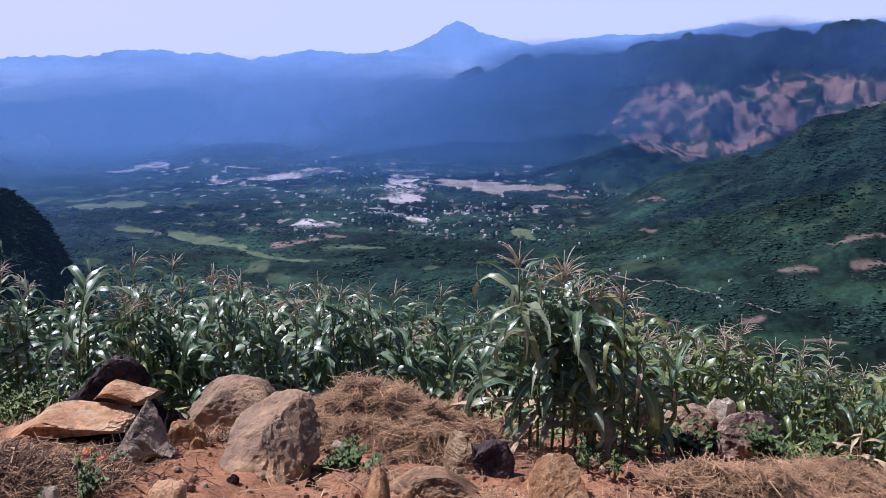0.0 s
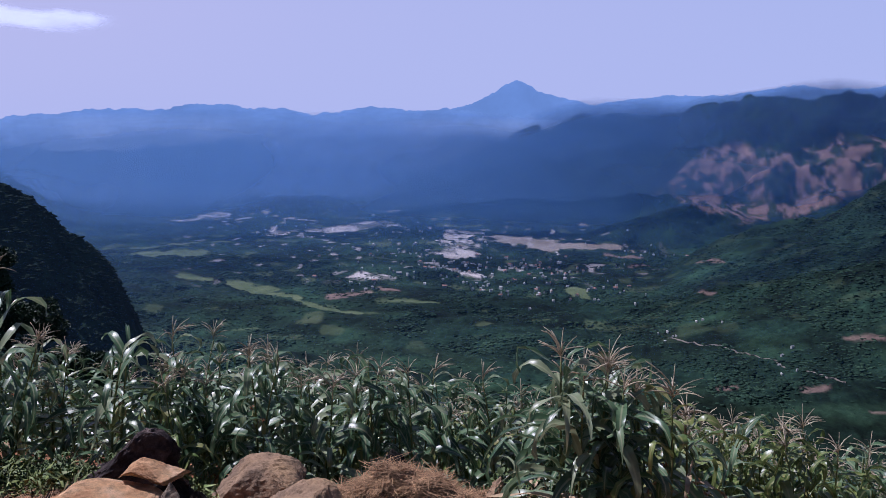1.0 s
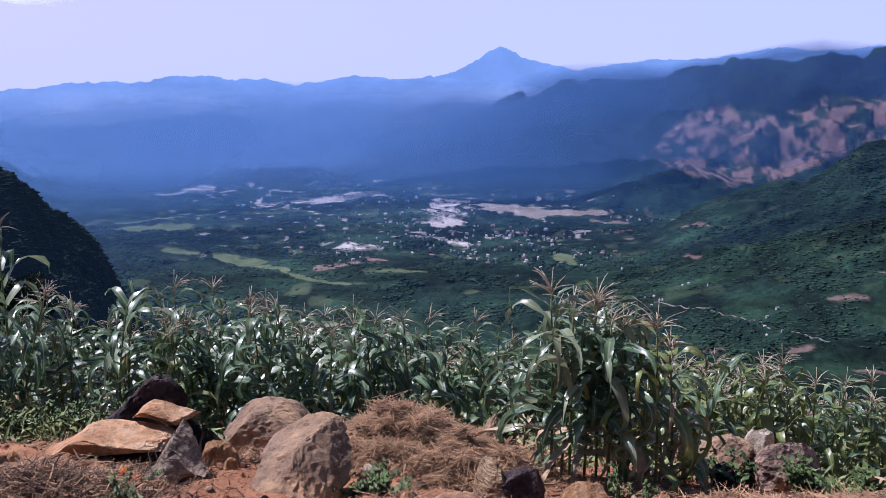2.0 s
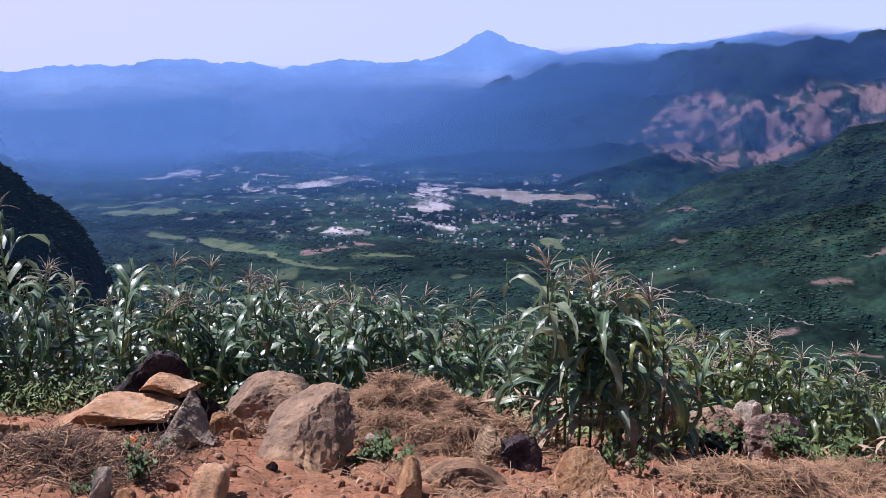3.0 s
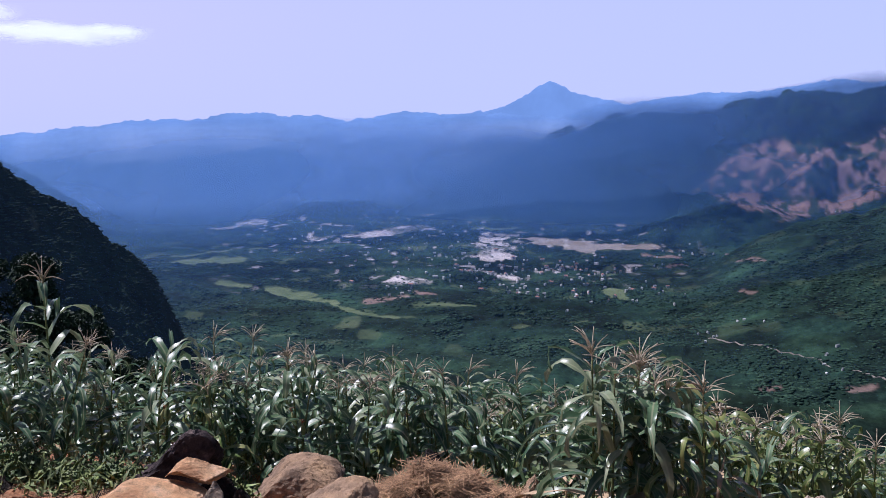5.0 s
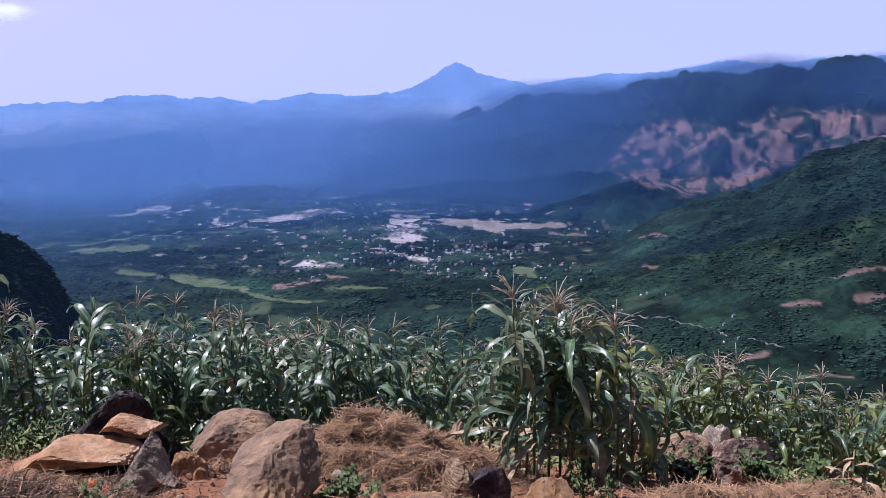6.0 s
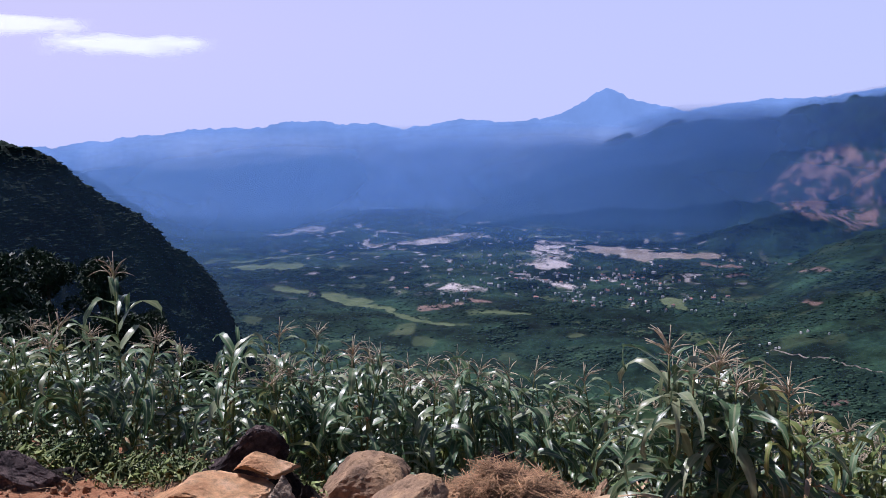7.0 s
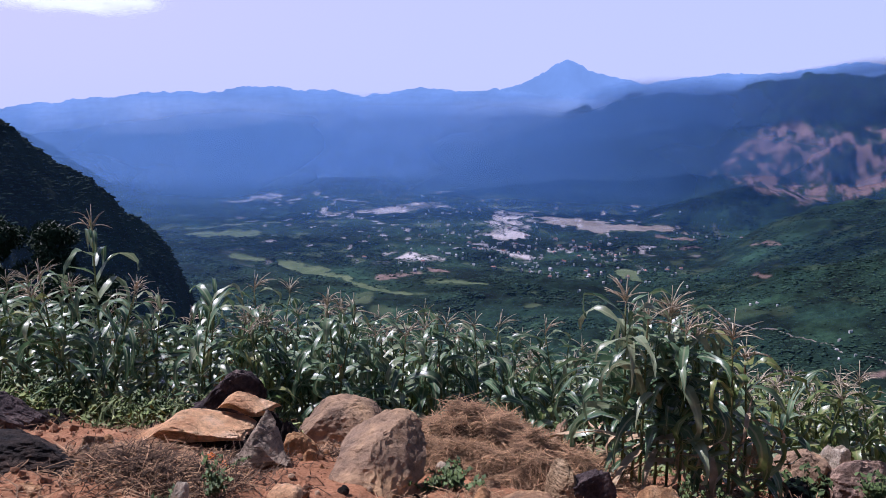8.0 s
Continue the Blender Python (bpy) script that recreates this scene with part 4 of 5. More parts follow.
    # added dark piece in place of leaves and shade
    b("dark piece standing in for leaves and shade under the boulder", 2.02, 6.75, 0.29, 0.34, -0.11, 96, ROCK_DARK_AND_SHADE, detail=4)
    b("small dark rock at the edge of the straw", -0.91, 7.60, 0.30, 0.30, 0.17, 97, ROCK_DARK_AND_SHADE, detail=4, sky=(0.8, 1, 1, 1, 0.9, 0.8, 0.7))
    b("small grey rock beneath the maize", 0.01, 7.30, 0.19, 0.25, 0.10, 98, ROCK_BOULDER, detail=4)
    b("grey rock behind the dry leaves", 1.91, 7.70, 0.23, 0.30, -0.12, 99, ROCK_BOULDER, detail=4)
    b("brown stone half buried in straw", -0.24, 6.40, 0.16, 0.20, 0.20, 101, ROCK_BROWN, detail=4)
    b("purplish stone on the straw heap", -0.42, 6.50, 0.11, 0.16, 0.22, 102, ROCK_PURPLE, detail=4)
    b("tan stone at the edge of the straw", 2.78, 6.20, 0.19, 0.20, -0.09, 107, ROCK_ORANGE, detail=4)
    # broken pieces lying between the large rocks
    rng = random.Random(77)
    for cx, cy, wide, deep, n in ((-2.3, 5.3, 0.35, 0.3, 7), (-1.8, 5.9, 0.25, 0.3, 5), (-3.1, 5.1, 0.35, 0.3, 6), (-0.5, 5.3, 0.5, 0.3, 7), (0.3, 5.1, 0.4, 0.2, 5), (1.6, 6.2, 0.4, 0.3, 5), (-3.4, 6.6, 0.6, 0.3, 5)):
        for _ in range(n):
            x, y, w = cx + rng.gauss(0, wide), cy + rng.gauss(0, deep), rng.uniform(0.05, 0.15)
            mat, look_of = rng.choice(((ROCK_BROWN, "small broken brown stone between the rocks"), (ROCK_ORANGE, "small broken orange stone between the rocks"), (ROCK_DARK_AND_SHADE, "small broken dark stone between the rocks")))
            b(look_of, x, y, w, w * rng.uniform(0.7, 1.1), lie(x, y) + w * rng.uniform(0.35, 0.7), rng.randint(200, 999), mat, cuts=5, square=4, detail=3, sky=(rng.uniform(0.5, 1), 1, rng.uniform(0.5, 1)))


build_rocks()


# ---------------------------------------------------------------- straw, clods and weeds on the hill edge
def mound_height(x, y):
    """Heaped straw and earth over the hill side."""
    out = 0.0
    for cx, cy, rx, ry, h in MOUNDS:
        d = ((x - cx) / rx) ** 2 + ((y - cy) / ry) ** 2
        out = max(out, h * max(0.0, 1 - d) * (0.9 + 0.6 * noise.noise(Vector((x * 4.5, y * 4.5, 1.5))) + 0.6 * noise.noise(Vector((x * 10, y * 10, 4.5)))))
    return out


MOUNDS = [(-0.78, 6.75, 0.85, 0.8, 0.37), (-0.22, 6.25, 0.6, 0.55, 0.27), (1.95, 5.55, 0.62, 0.36, 0.16), (2.9, 6.1, 0.6, 0.4, 0.12), (-0.2, 7.35, 1.0, 0.6, 0.2), (-2.6, 4.6, 0.62, 0.42, 0.07)]


def build_mound(cx, cy, rx, ry, h, seed):
    n, k = 28, 10
    verts, faces = [], []
    for i in range(k + 1):
        for j in range(n):
            a, q = 2 * math.pi * j / n, i / k * 1.02
            x, y = cx + rx * q * math.cos(a), cy + ry * q * math.sin(a)
            lump = noise.noise(Vector((x * 4, y * 4, seed))) * 0.08 + noise.noise(Vector((x * 13, y * 13, seed))) * 0.05
            verts.append((x, y, NEAR_Z(x, y) - 0.03 + mound_height(x, y) + lump * (1 - q)))
    for i in range(k):
        for j in range(n):
            j2 = (j + 1) % n
            faces.append((i * n + j, (i + 1) * n + j, (i + 1) * n + j2, i * n + j2))
    me = mesh_of("straw_heap", verts, faces, STRAW_HEAP)
    tagged(new("straw_heap", me), "heap of brown dry straw and maize litter", "straw heap", kind="stuff")


def NEAR_Z(x, y):
    return float(near_ground(np.array([float(x)]), np.array([float(y)]))[0]) + EYE


STRAW_HEAP = make_plain("straw_heap", (0.07, 0.04, 0.026), (0.24, 0.15, 0.085), 30.0, 0.95, 0.1, 0.9, 0.03)
for n, (cx, cy, rx, ry, h) in enumerate(MOUNDS):
    build_mound(cx, cy, rx, ry, h, n)


def build_straw():
    rng = np.random.default_rng(5)
    N = 42000
    x = rng.uniform(-5.5, 5.0, N)
    y = rng.uniform(3.4, 8.6, N)
    patch = fbm(x, y, 0.9, 3, 90)
    weight = np.clip(patch * 3.2 + 0.12, 0.03, 1)
    mh = np.array([mound_height(a, b) for a, b in zip(x, y)])
    weight = np.where(mh > 0.03, 1.0, weight)
    weight = np.where((x > -2.1) & (x < -0.3) & (y < 5.0), weight * 0.25, weight)
    weight = np.where((x > 0.9) & (y < 6.2), weight * 0.5, weight)
    keep = rng.random(N) < weight
    x, y, mh = x[keep], y[keep], mh[keep]
    # more strands on the heaps
    for cx, cy, rx, ry, h in MOUNDS:
        m = int((450 if cx < -2 else 8000 if cx < 1 else 2400) * rx * ry / 0.3)
        a, q = rng.uniform(0, 6.283, m), np.sqrt(rng.random(m))
        x, y = np.concatenate([x, cx + rx * q * np.cos(a)]), np.concatenate([y, cy + ry * q * np.sin(a)])
    mh = np.array([mound_height(a, b) for a, b in zip(x, y)])
    z = near_ground(x, y) + EYE + mh + rng.uniform(0.0, 0.035, len(x))
    n = len(x)
    yaw, tilt, ln, w = rng.uniform(0, 6.283, n), rng.normal(0.03, 0.2, n), rng.gamma(3.0, 0.05, n) + 0.04, rng.uniform(0.0014, 0.0042, n)
    bend = rng.normal(0, 0.35, n)
    V = np.empty((n, 6, 3))
    for i, s in enumerate((-0.5, 0.0, 0.5)):
        along = s * ln
        side = bend * ln * (0.25 - s * s)
        px = x + along * np.cos(yaw) * np.cos(tilt) - side * np.sin(yaw)
        py = y + along * np.sin(yaw) * np.cos(tilt) + side * np.cos(yaw)
        pz = z + along * np.sin(tilt) + np.abs(bend) * ln * (0.25 - s * s) * 0.5
        ww = w * (1 - 0.6 * abs(s))
        V[:, 2 * i] = np.stack([px - ww * np.sin(yaw), py + ww * np.cos(yaw), pz], 1)
        V[:, 2 * i + 1] = np.stack([px + ww * np.sin(yaw), py - ww * np.cos(yaw), pz + 0.6 * ww], 1)
    k = np.arange(n)[:, None] * 6
    F = np.concatenate([k + [0, 1, 3, 2], k + [2, 3, 5, 4]])
    me = bpy.data.meshes.new("straw")
    me.from_pydata(V.reshape(-1, 3).tolist(), [], F.tolist())
    me.materials.append(STRAW)
    tagged(new("straw", me), "dry brown straw and stems strewn over red soil", "straw", kind="stuff")


build_straw()


def build_twigs():
    rng = random.Random(9)
    pieces = []
    for cx, cy, rx, ry, n in ((-2.65, 4.62, 0.75, 0.45, 1300), (-2.3, 5.45, 0.35, 0.3, 260), (-2.15, 6.05, 0.3, 0.25, 260), (-3.6, 6.9, 0.7, 0.3, 160), (-1.75, 6.1, 0.3, 0.25, 120), (2.0, 6.3, 0.5, 0.4, 160), (0.2, 7.1, 0.5, 0.3, 160)):
        for _ in range(n):
            x, y = cx + rng.gauss(0, rx * 0.5), cy + rng.gauss(0, ry * 0.5)
            z = NEAR_Z(x, y) + mound_height(x, y)
            a, lean, ln = rng.uniform(0, 6.28), rng.uniform(0.9, 1.55), rng.uniform(0.06, 0.2)
            d = Vector((math.cos(a) * math.sin(lean), math.sin(a) * math.sin(lean), math.cos(lean)))
            mid = d * ln * 0.5 + Vector((rng.gauss(0, 0.02), rng.gauss(0, 0.02), 0.02))
            pieces.append((*tube([(0, 0, -0.01), mid, d * ln], [0.004, 0.003, 0.0015], 3), Matrix.Translation((x, y, z))))
    tagged(new("dry_twigs", mesh_of("dry_twigs", *joined(pieces), TWIG, False)), "dark dry twigs and dead weeds on the soil", "twigs", kind="stuff")


TWIG = make_plain("dry_twig", (0.07, 0.045, 0.03), (0.25, 0.16, 0.10), 12.0, 0.9)
build_twigs()


def build_clods():
    rng = np.random.default_rng(8)
    t = (1 + 5 ** 0.5) / 2
    ico = np.array([(-1, t, 0), (1, t, 0), (-1, -t, 0), (1, -t, 0), (0, -1, t), (0, 1, t), (0, -1, -t), (0, 1, -t), (t, 0, -1), (t, 0, 1), (-t, 0, -1), (-t, 0, 1)]) / 1.9
    tri = np.array([(0, 11, 5), (0, 5, 1), (0, 1, 7), (0, 7, 10), (0, 10, 11), (1, 5, 9), (5, 11, 4), (11, 10, 2), (10, 7, 6), (7, 1, 8),
                    (3, 9, 4), (3, 4, 2), (3, 2, 6), (3, 6, 8), (3, 8, 9), (4, 9, 5), (2, 4, 11), (6, 2, 10), (8, 6, 7), (9, 8, 1)])
    for name, n, mat, lo, hi, label in (("clods", 4200, SOIL_CLOD, 0.006, 0.05, "small clods of red soil"), ("pebbles", 900, PEBBLE, 0.008, 0.045, "small angular brown and pale stones")):
        x, y = rng.uniform(-5.0, 4.5, n), rng.uniform(3.4, 7.6, n)
        size = lo * (hi / lo) ** (rng.random(n) ** 3.5)
        V = ico[None] * rng.uniform(0.65, 1.25, (n, 12, 1)) * size[:, None, None] * rng.uniform(0.6, 1.2, (n, 1, 3))
        V[:, :, 0] += x[:, None]
        V[:, :, 1] += y[:, None]
        V[:, :, 2] += (near_ground(x, y) + EYE + size * 0.3)[:, None]
        F = (tri[None] + np.arange(n)[:, None, None] * 12).reshape(-1, 3)
        me = bpy.data.meshes.new(name)
        me.from_pydata(V.reshape(-1, 3).tolist(), [], F.tolist())
        me.materials.append(mat)
        tagged(new(name, me), label, name, kind="stuff")
    return ico, tri


SOIL_CLOD = make_plain("soil_clod", (0.20, 0.09, 0.05), (0.42, 0.23, 0.13), 40.0, 0.95, 0.1)
PEBBLE = make_plain("pebble", (0.30, 0.18, 0.10), (0.58, 0.40, 0.25), 25.0, 0.85, 0.2)
ICO, TRI = build_clods()

WEED_LEAF = make_plain("weed_leaf", (0.05, 0.09, 0.026), (0.15, 0.21, 0.065), 20.0, 0.6)
GRASS_LEAF = make_plain("grass_leaf", (0.11, 0.17, 0.05), (0.32, 0.36, 0.13), 8.0, 0.6)


def build_grass():
    """Tufts of grass and young weeds along the foot of the maize."""
    rng = random.Random(41)
    pieces = []
    for x0, x1, off, deep, n in ((-6.0, -2.9, -0.15, 0.5, 700), (-2.9, -0.9, -0.55, 0.3, 120), (0.0, 1.0, -1.0, 0.4, 120), (1.6, 3.9, -0.9, 0.5, 260)):
        for _ in range(n):
            x = rng.uniform(x0, x1)
            y = maize_start(x) + off + rng.gauss(0, deep * 0.5)
            z = lie(x, y) - 0.02
            for k in range(rng.randint(2, 4)):
                v, f = blade(rng.uniform(0.12, 0.40), rng.uniform(0.010, 0.026), rng.uniform(0.7, 1.45), rng.uniform(0.6, 2.0), rng.uniform(-1, 1), rng, 5, 0.3)
                pieces.append((v, f, Matrix.Translation((x + rng.gauss(0, 0.02), y, z)) @ Matrix.Rotation(rng.uniform(0, 6.28), 4, "Z")))
    tagged(new("grass", mesh_of("grass", *joined(pieces), GRASS_LEAF)), "light green grass along the foot of the maize", "grass", kind="stuff")


build_grass()
PETAL = make_plain("orange_petal", (0.85, 0.17, 0.01), (0.95, 0.28, 0.02), 60.0, 0.6)
FLOWER_EYE = make_plain("flower_eye", (0.55, 0.20, 0.02), (0.75, 0.35, 0.04), 90.0, 0.8)


def weed_mesh(seed, leaves, tall, spread, size):
    rng = random.Random(seed)
    stems, leafs = [], []
    for s in range(max(3, leaves // 9)):
        a, out = rng.uniform(0, 6.28), rng.uniform(0.1, 1.0) * spread
        tip = Vector((out * math.cos(a), out * math.sin(a), tall * rng.uniform(0.6, 1.0)))
        stems.append((*tube([(0, 0, -0.03), tip * 0.5 + Vector((0, 0, 0.05 * tall)), tip], [0.005, 0.004, 0.002], 4), None))
        for k in range(9):
            t = rng.uniform(0.25, 1.0)
            v, f = blade(size * rng.uniform(0.6, 1.3), size * rng.uniform(0.3, 0.5), rng.uniform(-0.2, 0.9), rng.uniform(0.4, 1.6), rng.uniform(-0.4, 0.4), rng, 4, 0.15)
            leafs.append((v, f, Matrix.Translation(tip * t) @ Matrix.Rotation(rng.uniform(0, 6.28), 4, "Z")))
    return joined(stems), joined(leafs)


def build_weed(x, y, seed, leaves, tall, spread, size, label, flowers=()):
    root = tagged(new("weed"), label, "weed", group="weeds on the hill edge")
    root.matrix_basis = Matrix.Translation((x, y, NEAR_Z(x, y) + mound_height(x, y)))
    st, lf = weed_mesh(seed, leaves, tall, spread, size)
    tagged(part("foliage_stem", mesh_of("foliage_stem", *st, MAIZE_STALK), root), kind="stuff")
    tagged(part("foliage", mesh_of("foliage", *lf, WEED_LEAF), root), kind="stuff")
    for fx, fy, fz in flowers:
        head = Matrix.Translation((fx, fy, fz)) @ Matrix.Rotation(0.6, 4, "X")
        stalk = tube([(0.3 * fx, 0.3 * fy, 0), (0.8 * fx, 0.8 * fy, 0.6 * fz), (fx, fy, fz - 0.005)], [0.003, 0.003, 0.0025], 5)
        part("flower_stem", mesh_of("flower_stem", *stalk, MAIZE_STALK), root)
        ring = []
        rng = random.Random(int(fx * 1000))
        for k in range(13):
            v, f = blade(0.042, 0.02, 0.35, 0.9, 0.1, rng, 4, 0.1)
            ring.append((v, f, head @ Matrix.Rotation(6.283 * k / 13, 4, "Z")))
        flower = part("flower", mesh_of("flower", *joined(ring), PETAL), root, "bright orange flower")
        eye = tube([(0, 0, -0.004), (0, 0, 0.006), (0, 0, 0.011)], [0.010, 0.011, 0.005], 8)
        part("flower_centre", mesh_of("flower_centre", [head @ Vector(p) for p in eye[0]], eye[1], FLOWER_EYE), flower)
    return root


build_weed(-2.36, 5.02, 1, 50, 0.07, 0.2, 0.05, "small weed with two orange flowers by the rocks", ((-0.15, 0.10, 0.06), (-0.02, 0.02, 0.045)))
build_weed(-2.12, 4.32, 2, 70, 0.26, 0.10, 0.06, "small green weed standing in dry grass")
build_weed(-2.35, 4.2, 3, 40, 0.12, 0.14, 0.06, "low green weed among stones")
build_weed(-0.75, 5.4, 4, 110, 0.16, 0.26, 0.07, "dark green weed growing beside the boulder")
build_weed(-0.95, 5.45, 14, 80, 0.14, 0.2, 0.06, "dark green weed growing beside the boulder")
build_weed(1.0, 5.75, 5, 54, 0.30, 0.18, 0.05, "thin green weed at the foot of the maize")
build_weed(1.16, 5.6, 15, 45, 0.24, 0.16, 0.05, "thin green weed at the foot of the maize")
build_weed(2.1, 6.85, 6, 130, 0.30, 0.3, 0.12, "leafy dark weed before the boulders")
build_weed(2.75, 6.8, 7, 120, 0.36, 0.26, 0.11, "leafy weed between the boulders")
build_weed(3.3, 6.9, 8, 110, 0.30, 0.3, 0.12, "leafy weed beside the cracked boulder")
build_weed(0.1, 7.45, 9, 120, 0.35, 0.3, 0.11, "green weed behind the straw")
build_weed(-4.6, 7.0, 10, 120, 0.22, 0.4, 0.065, "yellowish green weed at the field edge")
build_weed(-4.1, 7.2, 11, 140, 0.28, 0.4, 0.065, "green weed at the field edge")
build_weed(-5.0, 7.4, 12, 140, 0.34, 0.4, 0.065, "green weed at the field edge")
build_weed(-3.7, 7.3, 13, 110, 0.26, 0.35, 0.065, "green weed at the field edge")
for k, (wx, wy) in enumerate(((-5.3, 7.2), (-4.75, 6.9), (-4.0, 7.1), (-5.8, 7.2))):
    build_weed(wx, wy, 50 + k, 110, 0.36, 0.30, 0.08, "light green weed at the foot of the maize")


def build_dry_plant(x, y, seed, tall):
    rng = random.Random(seed)
    root = tagged(new("dry_maize_plant"), "withered tan maize plant leaning beside the boulders", "maize plant")
    root.matrix_basis = Matrix.Translation((x, y, NEAR_Z(x, y))) @ Matrix.Rotation(rng.uniform(-0.25, 0.25), 4, "Y")
    part("stalk", mesh_of("stalk", *tube([(0, 0, -0.05), (0.02, 0, tall * 0.5), (0.06, 0.02, tall)], [0.012, 0.010, 0.006], 6), DRY_LEAF), root)
    for k in range(8):
        t = 0.25 + 0.09 * k
        v, f = blade(rng.uniform(0.3, 0.5), rng.uniform(0.03, 0.06), rng.uniform(-0.5, 0.8), rng.uniform(1.5, 2.6), rng.uniform(-2, 2), rng, 8, 0.5)
        part("leaf", mesh_of("leaf", v, f, DRY_LEAF), root, "", Matrix.Translation((0.06 * t * t, 0, tall * t)) @ Matrix.Rotation(rng.uniform(0, 6.28), 4, "Z"))


for x, y, s, tall in ((1.75, 6.95, 1, 0.7), (1.6, 6.55, 2, 0.6), (3.55, 6.75, 3, 0.45), (0.35, 7.55, 4, 0.5), (1.38, 6.3, 5, 0.85)):
    build_dry_plant(x, y, s, tall)


# ---------------------------------------------------------------- trees near the field and woods in the valley
LEAF_DARK = make_plain("tree_leaf", (0.014, 0.032, 0.014), (0.042, 0.075, 0.028), 1.2, 0.6, 0.3)
LEAF_LIGHT = make_plain("bush_leaf", (0.022, 0.050, 0.016), (0.055, 0.095, 0.032), 0.8, 0.6, 0.3)
BARK = make_plain("bark", (0.05, 0.04, 0.03), (0.14, 0.11, 0.08), 6.0, 0.9, 0.1)


def leaf_cloud(rng, blobs, per, size):
    """Many small leaf pairs gathered round blob centres."""
    V, F = [], []
    for c, rad in blobs:
        p = rng.normal(0, 1, (per, 3))
        p = p / np.linalg.norm(p, axis=1)[:, None] * rad * rng.uniform(0.45, 1.05, per)[:, None] ** 0.7 * (1, 1, 0.8) + c
        a, b = rng.normal(0, 1, (per, 3)), rng.normal(0, 1, (per, 3))
        a = a / np.linalg.norm(a, axis=1)[:, None] * size * rng.uniform(0.6, 1.3, per)[:, None]
        b = b / np.linalg.norm(b, axis=1)[:, None] * size * 0.6
        V.append(np.stack([p - a, p + b * 0.6, p + a, p - b * 0.6], 1).reshape(-1, 3))
    V = np.concatenate(V)
    F = np.arange(len(V)).reshape(-1, 4)
    return V.tolist(), F.tolist()


def tree_kit(seed, tall, wide, blobs, per, size):
    rng = np.random.default_rng(seed)
    trunk = tube([(0, 0, -0.8), (0.05 * tall * 0.3, 0, tall * 0.3), (0.02 * tall, 0.02 * tall, tall * 0.62)], [0.045 * tall * 0.6, 0.03 * tall * 0.6, 0.015 * tall * 0.6], 8)
    limbs, centres = [], []
    for k in range(blobs):
        a, q = rng.uniform(0, 6.283), rng.uniform(0.15, 1.0)
        h = tall * rng.uniform(0.42, 0.92)
        c = np.array([wide * q * math.cos(a) * (1.15 - h / tall * 0.7), wide * q * math.sin(a) * (1.15 - h / tall * 0.7), h])
        centres.append((c, wide * rng.uniform(0.26, 0.46)))
        s = Vector((0, 0, min(h * 0.75, tall * 0.55)))
        limbs.append((*tube([s, (s + Vector(c)) / 2 + Vector((0, 0, 0.1)), Vector(c)], [0.012 * tall, 0.008 * tall, 0.003 * tall], 5), None))
    return [("trunk", mesh_of("trunk", *trunk, BARK)), ("crown", mesh_of("crown", *leaf_cloud(rng, centres, per, size), LEAF_DARK, False))] + [("limb", mesh_of("limb", v, f, BARK)) for v, f, _ in limbs]


TREES = [tree_kit(1, 9.0, 3.0, 14, 260, 0.26), tree_kit(2, 7.0, 2.8, 12, 260, 0.24), tree_kit(3, 11.0, 3.2, 17, 260, 0.28)]


def plant_tree(kit, x, y, s, rz):
    root = tagged(new("tree"), "dark green broadleaf tree on the slope below the field", "tree", group="trees below the field")
    root.matrix_basis = Matrix.Translation((x, y, lie(x, y))) @ Matrix.Rotation(rz, 4, "Z") @ Matrix.Diagonal((s, s, s, 1))
    for name, me in kit:
        part(name, me, root)


def build_near_trees():
    rng = random.Random(4)
    for az, r, k, s in ((-36.2, 88, 0, 1.0), (-29.4, 80, 1, 0.85), (-30.2, 92, 2, 0.8), (-38.6, 70, 1, 1.0), (-40.5, 95, 2, 1.1), (-33.4, 105, 0, 1.0), (-34.5, 125, 2, 1.0), (-31.8, 120, 0, 0.9),
                        (-27.6, 100, 1, 0.8), (-37.6, 130, 0, 1.2), (-42, 120, 2, 1.2), (-26.2, 115, 0, 0.8), (-25, 130, 1, 0.9), (-28.6, 135, 2, 0.9), (-39.5, 150, 1, 1.3)):
        plant_tree(TREES[k], r * math.sin(radians(az)), r * math.cos(radians(az)), s * 1.5, rng.uniform(0, 6.28))


build_near_trees()


def build_shrubs():
    rng = np.random.default_rng(21)
    blobs = []
    for _ in range(520):
        az, r = radians(rng.uniform(-46, -20)), rng.uniform(24, 210) 
        x, y = r * math.sin(az), r * math.cos(az)
        rad = rng.uniform(0.7, 2.0) * (0.6 + r / 160)
        blobs.append((np.array([x, y, lie(x, y) + rad * 0.45]), rad))
    V, F = leaf_cloud(rng, blobs, 80, 0.4)
    tagged(new("shrubs", mesh_of("shrubs", V, F, LEAF_LIGHT, False)), "green shrubs covering the slope below the field", "shrubs", kind="stuff")


build_shrubs()


def make_wood_leaf(name, low, mid, high):
    m = Mat(name, 0.9, 0.1)
    v = m.coords("Object")
    n, wide = m.noise(0.3, 4, 0.7, v), m.noise(0.011, 6, 0.65, v)
    c = m.ramp(wide, [(0.4, low), (0.5, mid), (0.6, high)])
    c = m.mix(0.2, c, m.ramp(n, [(0.3, low), (0.7, high)]))
    c = m.mix(1.0, c, m.ramp(m.island(), [(0.0, 0.78), (1.0, 1.25)]), "MULTIPLY")
    return m.base(c)


WOOD_CANOPY = make_wood_leaf("wood_canopy", (0.013, 0.031, 0.021), (0.025, 0.054, 0.034), (0.042, 0.082, 0.047))
